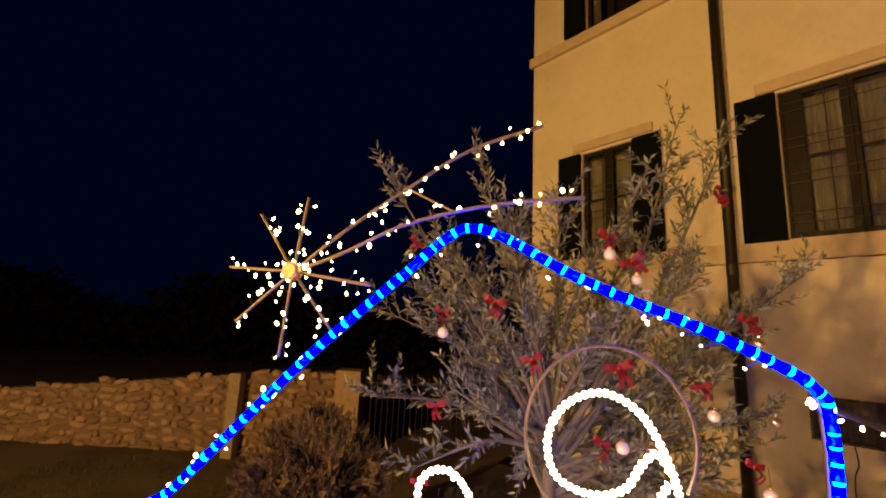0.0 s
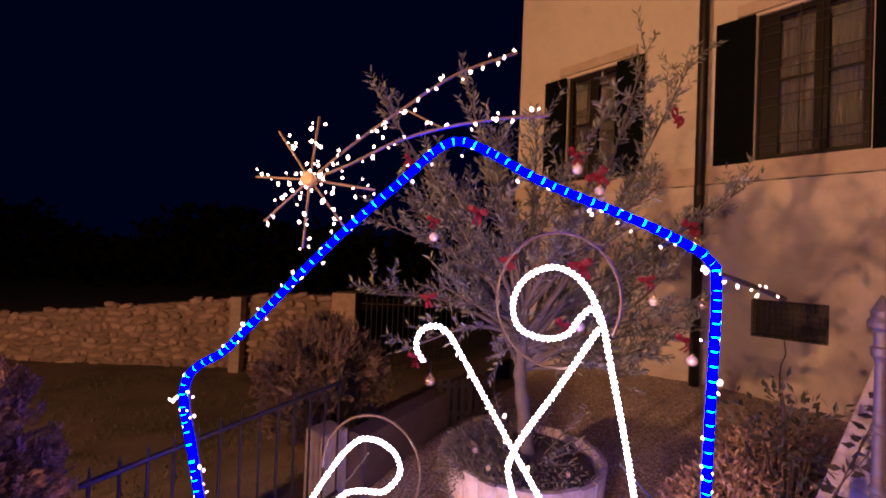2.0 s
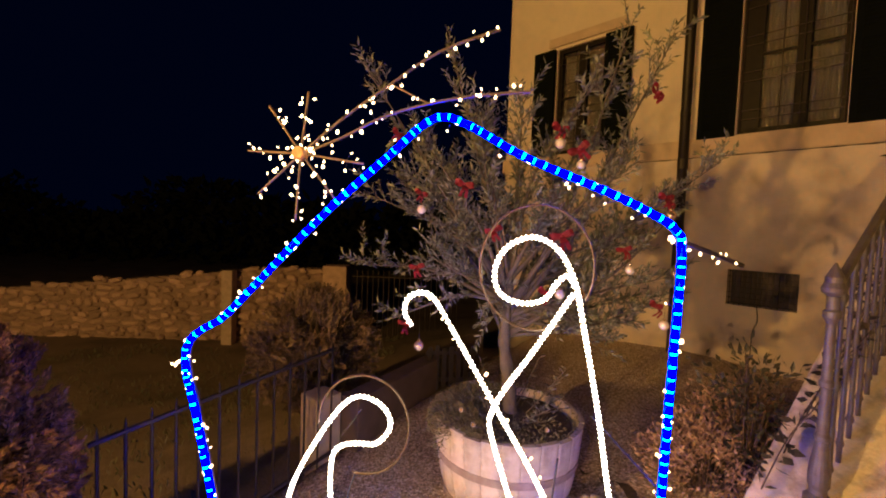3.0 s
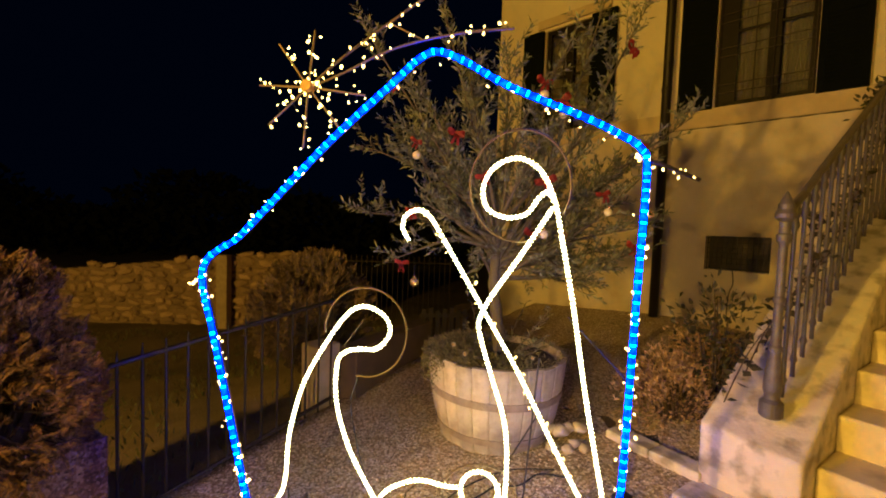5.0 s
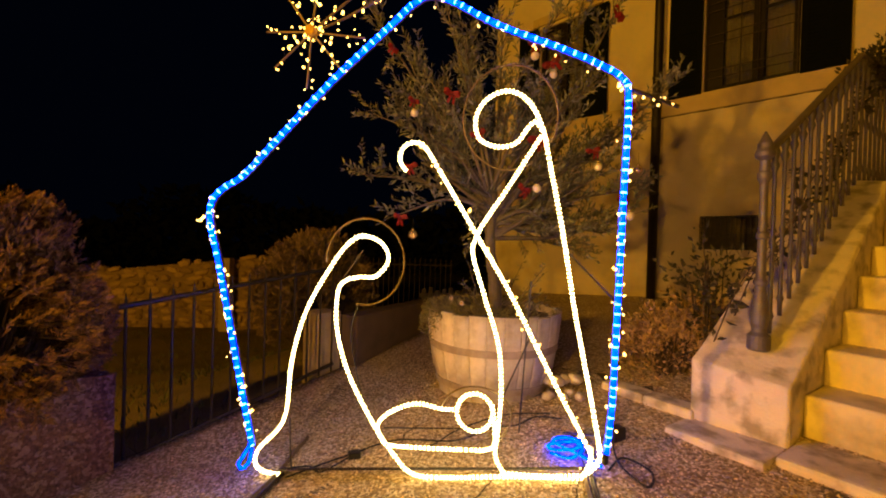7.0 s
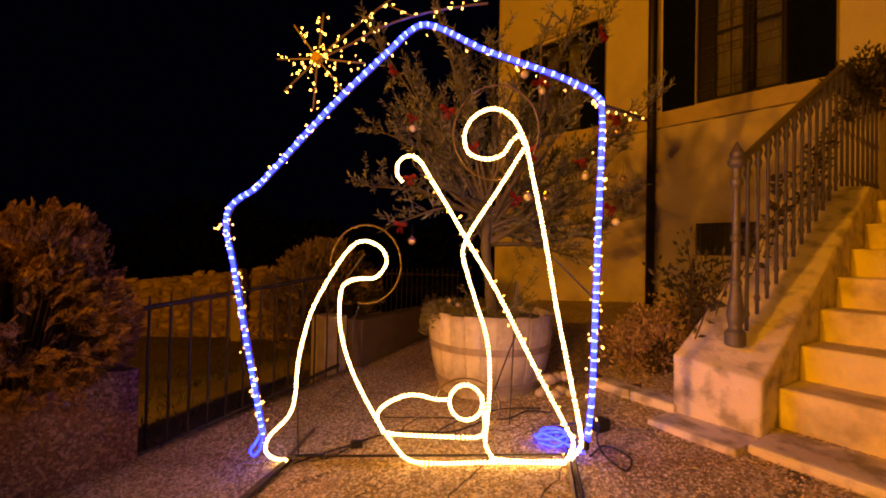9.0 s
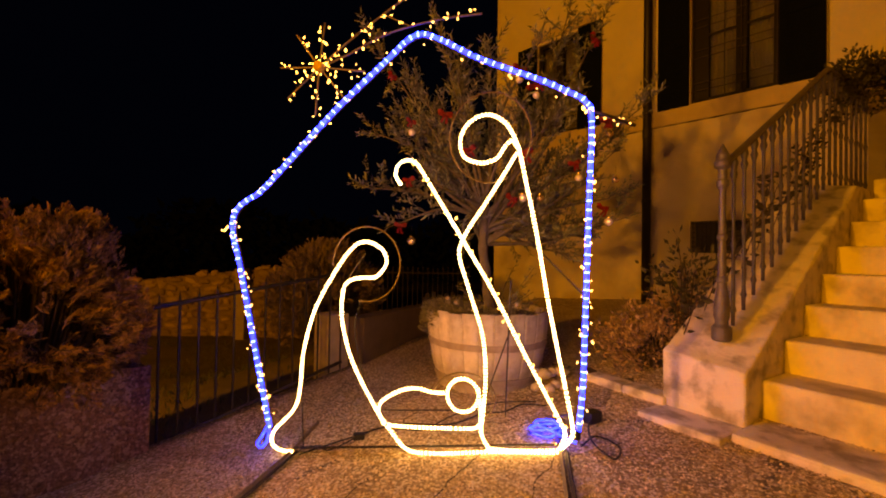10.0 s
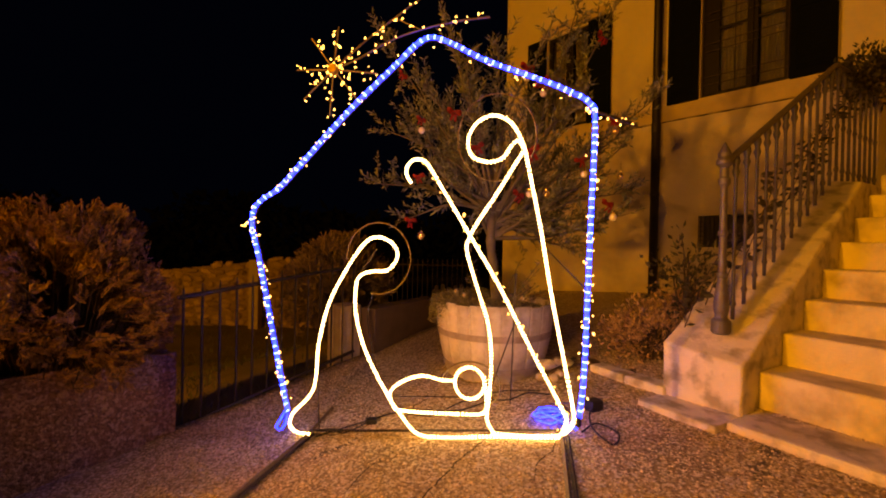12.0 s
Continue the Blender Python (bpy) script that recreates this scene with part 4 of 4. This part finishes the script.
def bow(x, y, z, size, tilt):
    b = thing("ribbon_bow", pose(x, y, z, 0, tilt, tilt * 0.7), "red ribbon bow tied to an olive twig", "bow", "red bows on the olive tree")

    def strip(ctrl, w):
        bm = bmesh.new()
        pts = spline(ctrl, 0.012)
        rows = [(bm.verts.new(p + Vector((0, 0, w / 2))), bm.verts.new(p + Vector((0.004, 0.003, -w / 2)))) for p in pts]
        for (a, c), (d, e) in zip(rows, rows[1:]):
            bm.faces.new((a, d, e, c))
        bmesh.ops.solidify(bm, geom=bm.faces[:], thickness=0.0015)
        return bm

    s = size
    part("loop", strip([(0, 0, 0), (-0.5 * s, -0.15 * s, 0.18 * s), (-0.75 * s, 0, 0.1 * s), (-0.45 * s, 0.15 * s, 0.0), (0, 0.01, 0)], 0.34 * s), M_RIBBON, b)
    part("loop", strip([(0, 0, 0), (0.5 * s, -0.15 * s, 0.18 * s), (0.75 * s, 0, 0.1 * s), (0.45 * s, 0.15 * s, 0.0), (0, 0.01, 0)], 0.34 * s), M_RIBBON, b)
    bm = bmesh.new()
    blob(bm, (0, 0, 0), 0.14 * s, random.Random(1), 1.0, 1, 0.1)
    part("knot", bm, M_RIBBON, b)

    def tail(sg):
        bm = bmesh.new()
        pts = spline([(0, 0, 0), (0.16 * s * sg, -0.05, -0.4 * s), (0.3 * s * sg, -0.02, -0.95 * s)], 0.012)
        rows = [(bm.verts.new(p + Vector((-0.13 * s, 0, 0))), bm.verts.new(p + Vector((0.13 * s, 0.004, 0)))) for p in pts]
        for (a, c), (d, e) in zip(rows, rows[1:]):
            bm.faces.new((a, d, e, c))
        bmesh.ops.solidify(bm, geom=bm.faces[:], thickness=0.0015)
        part("tail", bm, M_RIBBON, b)

    tail(1)
    tail(-0.6)


for x, z, r, mat in ((-0.01, 1.9, 0.027, M_CREAM), (0.0, 1.08, 0.03, M_GOLD), (0.84, 1.42, 0.03, M_CREAM), (0.97, 1.42, 0.026, M_GOLD), (1.49, 1.92, 0.03, M_GOLD), (1.54, 1.57, 0.027, M_GOLD),
                     (1.49, 1.25, 0.03, M_CREAM), (1.26, 1.58, 0.027, M_CREAM), (0.80, 2.32, 0.03, M_CREAM), (0.93, 2.2, 0.027, M_CREAM)):
    bauble(x, 2.08, z, r, mat, "shiny gold bauble hanging on the olive tree" if mat is M_GOLD else "pearly bauble hanging on the olive tree")
for x, z, s, t in ((0.24, 2.06, 0.10, 12), (0.43, 1.79, 0.09, -20), (1.39, 2.66, 0.10, 40), (0.85, 1.77, 0.12, -15), (0.76, 1.42, 0.09, 25), (-0.03, 1.55, 0.08, -10), (0.81, 2.42, 0.10, 15),
                   (0.93, 2.3, 0.11, -30), (1.48, 2.03, 0.09, 8), (-0.17, 2.35, 0.07, 35), (1.24, 1.7, 0.08, -12), (1.46, 1.36, 0.09, 20), (-0.09, 1.2, 0.08, 5), (1.5, 2.0, 0.07, 50), (-0.02, 2.0, 0.07, 20)):
    bow(x, 2.13, z, s * 0.8, t)

rng = random.Random(9)
for x, y, r in ((0.95, 2.04, 0.045), (1.02, 2.10, 0.055), (1.10, 2.05, 0.042), (1.04, 2.0, 0.038), (0.98, 2.14, 0.05), (1.16, 2.12, 0.052), (1.09, 2.14, 0.045), (1.15, 2.0, 0.036)):
    bm = bmesh.new()
    blob(bm, (0, 0, 0), r, rng, 0.75, 2, 0.5)
    single("rock", bm, M_ROCK, "pale rounded rock piled beside the barrel", "rock", "rocks by the barrel", m=pose(x, y, court_z(x, y) + r * 0.6 + (0.06 if y > 2.05 else 0)), smooth=True)

# ---- rope-light display ----
DISPLAY = pose(0, 1.345, 0, 0, 0, -9.37)
display = thing("light_display", DISPLAY, "rope-light nativity outline with a blue stable and warm white figures", "light display")


def flat(ctrl, y=0.0):
    return [(x, y, z) for x, z in ctrl]


def beads(r, every=4, depth=0.22):
    """The sleeve swells round each diode and narrows between two."""
    return lambda s, i: r * (1 + depth * math.cos(math.tau * i / every))


def diodes(rope, bead, every=4, lit=(0, 3), sides=6, front=9.0):
    """A bright diode sits at even steps along the rope; front keeps it to one side of the sleeve."""
    rope.data.materials.append(bead)
    for p in rope.data.polygons:
        if (p.index // sides) % every in lit and p.center.y < front:
            p.material_index = 1
    return rope


STABLE = [(-0.8, -0.07), (-0.87, 0.23), (-1.01, 0.86), (-1.07, 1.1), (-1.06, 1.22), (-0.99, 1.29), (-0.89, 1.35), (-0.75, 1.49), (-0.42, 1.83), (-0.11, 2.11), (0.0, 2.21), (0.09, 2.25),
          (0.21, 2.21), (0.43, 2.09), (0.75, 1.96), (0.92, 1.88), (1.01, 1.82), (1.04, 1.72), (1.03, 1.22), (1.02, 0.72), (1.01, 0.29), (0.99, 0.05)]
stable = part("stable_frame", sweep(bmesh.new(), spline(flat(STABLE, 0.018), 0.03), 0.010, 8), M_STEEL, display, "bent steel rod behind the blue rope", smooth=True)
diodes(part("blue_rope", sweep(bmesh.new(), spline(flat(STABLE, -0.010), 0.0095), beads(0.0135, 5, 0.10), 10), M_BLUE_ROPE, display, "glowing blue rope light", smooth=True), M_BLUE_BEAD, 5, (0,), 10, -0.0135)
part("blue_rope", sweep(bmesh.new(), spline(flat([(-0.80, -0.05), (-0.84, -0.12), (-0.87, -0.17), (-0.845, -0.19), (-0.81, -0.15), (-0.795, -0.08)], -0.02), 0.01), 0.008, 8), M_BLUE_ROPE, display,
     "loose loop of blue rope at the foot")

FIGURES = {
    "standing_outline": [(0.91, -0.05), (0.95, 0.0), (0.96, 0.06), (0.92, 0.27), (0.83, 0.7), (0.76, 1.09), (0.69, 1.42), (0.65, 1.59), (0.58, 1.72), (0.48, 1.77), (0.38, 1.73), (0.33, 1.64),
                         (0.35, 1.54), (0.44, 1.5), (0.53, 1.52), (0.58, 1.59), (0.62, 1.62), (0.655, 1.57)],
    "arm_outline": [(0.645, 1.55), (0.5, 1.31), (0.39, 1.14), (0.345, 1.05), (0.335, 0.97), (0.4, 0.76), (0.47, 0.54), (0.49, 0.32), (0.48, 0.11), (0.47, 0.01), (0.49, -0.05), (0.53, -0.1)],
    "staff_outline": [(-0.01, 1.38), (-0.04, 1.43), (-0.03, 1.49), (0.02, 1.52), (0.08, 1.5), (0.16, 1.38), (0.35, 1.07), (0.52, 0.79), (0.72, 0.41), (0.88, 0.12), (0.92, 0.03), (0.89, -0.06)],
    "kneeling_outline": [(0.90, -0.075), (0.52, -0.105), (0.2, -0.14), (0.05, -0.13), (-0.05, -0.03), (-0.14, 0.09), (-0.28, 0.34), (-0.35, 0.57), (-0.35, 0.76), (-0.31, 0.82), (-0.24, 0.84),
                         (-0.15, 0.85), (-0.09, 0.93), (-0.12, 1.01), (-0.21, 1.05), (-0.29, 1.02), (-0.39, 0.89), (-0.52, 0.65), (-0.59, 0.39), (-0.61, 0.15), (-0.65, 0.04), (-0.76, -0.08),
                         (-0.78, -0.16), (-0.73, -0.2), (-0.64, -0.205)],
    "infant_outline": [(0.45, 0.24), (0.465, 0.12), (0.45, 0.03), (0.3, 0.01), (-0.04, 0.0), (-0.1, 0.03), (-0.12, 0.1), (-0.07, 0.16), (0.03, 0.21), (0.11, 0.22), (0.19, 0.205), (0.26, 0.205)],
    "base_outline": [(0.50, -0.085), (0.7, -0.08), (0.90, -0.06)],
}


for k, (nm, ctrl) in enumerate(FIGURES.items()):
    diodes(part(nm, sweep(bmesh.new(), spline(flat(ctrl, -0.012 - 0.004 * (k % 3)), 0.0048), beads(0.0090), 6), M_WHITE_ROPE, display, "glowing warm white rope light"), M_WHITE_BEAD)
head = [(0.365 + 0.088 * math.cos(a), 0.197 + 0.093 * math.sin(a)) for a in [math.tau * k / 12 for k in range(12)]]
diodes(part("infant_head_outline", sweep(bmesh.new(), spline(flat(head, -0.012), 0.0048, True), beads(0.0090), 6, True), M_WHITE_ROPE, display, "glowing warm white rope light"), M_WHITE_BEAD)


def ring(cx, cz, rx, rz, a0, a1, y=0.0, n=24):
    return spline([(cx + rx * math.cos(a0 + (a1 - a0) * k / n), y, cz + rz * math.sin(a0 + (a1 - a0) * k / n)) for k in range(n + 1)], 0.02)


for pts in (ring(0.495, 1.645, 0.228, 0.255, -0.5, math.tau - 1.1), ring(-0.215, 0.92, 0.205, 0.22, math.pi + 0.05, -math.pi * 0.5 - 0.2), ring(0.37, 0.18, 0.175, 0.14, math.pi - 0.1, -0.75)):
    part("halo", sweep(bmesh.new(), pts, 0.0055, 6), M_STEEL, display, "thin bent steel halo ring", smooth=True)

ground_at = lambda x, y: court_z(*(DISPLAY @ Vector((x, y, 0))).xy)
for x0, x1, tip in ((-0.66, -0.82, -1.05), (0.90, 0.86, -1.05)):
    za, zb = ground_at(x0, 0.0) + 0.02, ground_at(x1, tip) + 0.02
    part("foot_bar", sweep(bmesh.new(), [Vector((x0, 0.35, ground_at(x0, 0.35) + 0.02)), Vector((x0, 0, za)), Vector((x1, tip, zb))], 0.014, 4), M_STEEL, display, "square steel foot bar on the ground")
    part("foot_bar", sweep(bmesh.new(), [Vector((x0 + 0.03, 0, za)), Vector((x1 + 0.035, tip, zb))], 0.012, 4), M_IRON, display)
part("base_bar", bar((-0.66, 0.02, ground_at(-0.66, 0) + 0.03), (0.95, 0.02, ground_at(0.95, 0) + 0.04), 0.008), M_IRON, display)
for a, b in (((-0.61, 0.02, 0.08), (-0.60, 0.03, -0.2)), ((0.62, 0.03, 0.56), (0.44, 0.45, -0.05)), ((0.74, 0.02, 1.05), (1.03, 0.03, 0.76)), ((0.62, 0.02, 0.85), (0.60, 0.3, -0.02)),
             ((-0.23, 0.02, 0.98), (-0.33, 0.03, 0.84)), ((0.95, 0.02, 0.12), (0.85, 0.35, -0.02)), ((-0.1, 0.02, 0.07), (0.47, 0.02, 0.11))):
    part("stay", bar(a, b, 0.0045), M_IRON, display, "thin dark steel stay")
part("stay", sweep(bmesh.new(), spline([(-0.25, 0.02, 0.70), (-0.29, 0.03, 0.55), (-0.26, 0.04, 0.35), (-0.22, 0.1, 0.1)], 0.03), 0.003, 5), M_BLACK, display, "hanging black wire")
part("side_arm", sweep(bmesh.new(), [Vector((1.04, 0, 1.775)), Vector((1.14, 0, 1.74)), Vector((1.27, 0.01, 1.69))], 0.009, 6), M_IRON, display)

# comet star on the display's top
comet = thing("comet_star", DISPLAY, "steel-rod comet star hung with warm fairy bulbs", "star light")
HX, HZ = -0.53, 2.095
part("hub", sweep(bmesh.new(), [Vector((HX, -0.03, HZ)), Vector((HX, -0.022, HZ)), Vector((HX, 0.012, HZ)), Vector((HX, 0.02, HZ))], lambda s, i: (0.024, 0.031, 0.031, 0.02)[i], 18), M_HUB, comet,
     "round golden hub")
RAYS = [(-0.5, 2.36), (-0.68, 2.3), (-0.78, 2.105), (-0.73, 1.915), (-0.55, 1.805), (-0.36, 1.89), (-0.245, 2.055)]
for x, z in RAYS:
    part("ray", bar((HX, 0, HZ), (x, 0, z), 0.0055), M_STEEL, comet)
TAILS = ([(HX, HZ), (-0.36, 2.235), (-0.145, 2.385), (0.07, 2.52), (0.31, 2.6)], [(HX, HZ), (-0.36, 2.16), (-0.16, 2.255), (0.04, 2.31), (0.24, 2.34), (0.44, 2.352)])
for t in TAILS:
    part("tail", sweep(bmesh.new(), spline(flat(t, 0.004), 0.04), 0.0065, 6), M_STEEL, comet)
part("brace", bar((-0.14, 0.004, 2.39), (0.03, 0.004, 2.305), 0.004), M_STEEL, comet)

# fairy bulbs: a socket and a lit drop on a short lead
rng = random.Random(33)
drops = []
for k in range(3):
    bm = bmesh.new()
    r = (0.0036, 0.0050, 0.0069)[k]
    lathe(bm, ((r * 0.3, -r * 1.6), (r * 0.9, -r), (r, 0), (r * 0.8, r), (r * 0.2, r * 1.5)), 8)
    drops.append(mesh_of("bulb", bm, M_BULB, True))


def hang_bulbs(parent, pts, n, spread, wire=None):
    for k in range(n):
        f = (k + rng.uniform(0.1, 0.9)) / n * (len(pts) - 1)
        i = min(int(f), len(pts) - 2)
        p = Vector(pts[i]).lerp(Vector(pts[i + 1]), f - i)
        a = rng.uniform(0, math.tau)
        off = Vector((math.cos(a) * spread, rng.uniform(-0.02, 0.012), math.sin(a) * spread)) * rng.uniform(0.5, 1.25)
        piece("bulb", drops[rng.choice((0, 0, 1, 1, 2))], parent, Matrix.Translation(p + off) @ Euler((rng.uniform(-1, 1), rng.uniform(-1, 1), 0)).to_matrix().to_4x4())
        if wire is not None:
            sweep(wire, [p, p + off * 0.85], 0.0016, 4)


lead = bmesh.new()
for x, z in RAYS:
    hang_bulbs(comet, [(HX, 0, HZ), (x, 0, z)], 11, 0.034, lead)
for t, n in zip(TAILS, (30, 26)):
    hang_bulbs(comet, spline(flat(t), 0.04), n, 0.034, lead)
tagged(part("lead_wire", lead, M_BLACK, comet), kind="stuff")
string = thing("fairy_lights", DISPLAY, "string of tiny warm bulbs wound round the display", "fairy lights")
wire = bmesh.new()
hang_bulbs(string, spline(flat(STABLE[:5]), 0.05), 46, 0.034, wire)
hang_bulbs(string, spline(flat(STABLE[4:12]), 0.05), 26, 0.034, wire)
hang_bulbs(string, spline(flat([(x, z - 0.02) for x, z in STABLE[11:18]]), 0.05), 24, 0.03, wire)
hang_bulbs(string, spline(flat(STABLE[17:]), 0.05), 46, 0.034, wire)
hang_bulbs(string, [(1.05, 0, 1.77), (1.27, 0, 1.69)], 8, 0.022, wire)
hang_bulbs(string, [(-1.07, 0, 1.12), (-1.17, 0, 1.13)], 4, 0.015, wire)
hang_bulbs(string, spline(flat(FIGURES["staff_outline"]), 0.05), 22, 0.026, wire)
tagged(part("lead_wire", wire, M_BLACK, string), kind="stuff")

part("blue_coupling", lathe(bmesh.new(), ((0.012, 0.0), (0.017, 0.004), (0.017, 0.05), (0.012, 0.054)), 10, (0.985, -0.01, 0.0)), M_BLACK, display, "black end cap of the rope")
wall_wire = [(-0.50, WALL - 0.025, 1.06), (-0.485, WALL - 0.03, 0.9), (-0.52, WALL - 0.028, 0.78), (-0.53, WALL - 0.03, 0.45)]
single("wall_cable", sweep(bmesh.new(), spline(wall_wire, 0.03), 0.006, 6), M_BLACK, "thin black cable hanging from the cellar grille", "cable", m=HOUSE, smooth=True)

# cords on the ground
def cord(ctrl, r, label, mat=M_BLACK, name="power_cable"):
    pts = [Vector((x, y, court_z(x, y) + h)) for x, y, h in ctrl]
    return single(name, sweep(bmesh.new(), spline(pts, 0.02), r, 6), mat, label, "cable", "cables on the ground", smooth=True)


cord([(1.0, 1.2, 0.03), (1.12, 1.3, 0.02), (1.2, 1.18, 0.015), (1.13, 1.08, 0.015), (1.06, 1.2, 0.05), (1.12, 1.42, 0.03), (1.2, 1.5, 0.02)], 0.006, "black power cable looped on the asphalt")
cord([(0.55, 1.75, 0.012), (0.3, 1.62, 0.012), (-0.05, 1.68, 0.012), (-0.35, 1.55, 0.012), (-0.6, 1.42, 0.012)], 0.005, "thin black cable lying across the asphalt")
cord([(0.95, 1.75, 0.012), (0.8, 1.8, 0.012), (0.66, 1.72, 0.012), (0.52, 1.74, 0.012)], 0.005, "thin black cable lying before the barrel")
cord([(0.78, 1.40, 0.02), (0.86, 1.34, 0.02), (0.94, 1.38, 0.03), (0.93, 1.46, 0.03), (0.85, 1.49, 0.02), (0.775, 1.45, 0.03), (0.80, 1.37, 0.05), (0.89, 1.35, 0.06), (0.95, 1.42, 0.05), (0.88, 1.48, 0.05), (0.80, 1.43, 0.065), (0.87, 1.33, 0.06), (0.97, 1.2, 0.05)], 0.008,
     "coiled spare end of the blue rope light", M_BLUE_ROPE, "rope_light_coil")
plug = thing("plug_box", pose(1.17, 1.50, court_z(1.17, 1.5) + 0.035, 0, 0, 30), "small black cable plug box on the asphalt", "plug")
part("housing", new_box((-0.05, -0.035, -0.035), (0.05, 0.035, 0.035), 0.012), M_BLACK, plug)

box_ob = thing("cable_joint", pose(-0.27, 1.56, court_z(-0.27, 1.56) + 0.018, 0, 0, 15), "small flat black cable joint on the asphalt", "joint")
part("housing", new_box((-0.035, -0.025, -0.018), (0.035, 0.025, 0.018), 0.008), M_BLACK, box_ob)
cord([(-0.27, 1.56, 0.02), (-0.12, 1.66, 0.012), (0.12, 1.58, 0.012), (0.33, 1.74, 0.012), (0.62, 1.86, 0.012), (0.9, 1.83, 0.012)], 0.0045, "thin black cable running from the joint")
cord([(-0.27, 1.56, 0.02), (-0.42, 1.44, 0.012), (-0.5, 1.5, 0.012), (-0.62, 1.47, 0.03)], 0.0045, "thin black cable running to the joint")
for fx, fy, fz in ((0.28, 2.2, 0.64), (0.34, 2.02, 0.63), (0.78, 2.0, 0.62)):
    flower = thing("small_flower", pose(fx, fy, fz, 60, 0, 20 * fx), "small pale daisy in the barrel planter", "flower", "daisies in the barrel")
    part("heart", lathe(bmesh.new(), ((0.006, 0.0), (0.007, 0.003), (0.003, 0.006)), 8), M_HUB, flower)
    petal = bmesh.new()
    leaf(petal, Vector((0.005, 0, 0.001)), Vector((1, 0, 0.15)), 0.014, 0.007, random.Random(3), 0.1)
    petal_mesh = mesh_of("petal", petal, M_ROCK)
    for k in range(9):
        piece("petal", petal_mesh, flower, Matrix.Rotation(math.tau * k / 9, 4, "Z"))
    part("stalk", bar((0, 0, 0), (0.0, -0.05, -0.05), 0.0015, 5), M_MOSS, flower)

# landing plants
pot = thing("flower_pot", STAIR @ pose(3.05, -0.12, 1.65), "terracotta pot on the stair landing", "pot")
part("body", lathe(bmesh.new(), ((0.10, 0), (0.15, 0.24), (0.17, 0.24), (0.17, 0.29), (0.14, 0.29)), 20), M_TERRA, pot)
bush("pot_plant", STAIR @ pose(2.95, 0.15, 2.62), (0.66, 0.25, 0.24), 200, 11, 0.055, M_ROSE, "dark trailing plant along the landing railing", 30, stems=False, flat=-0.8)
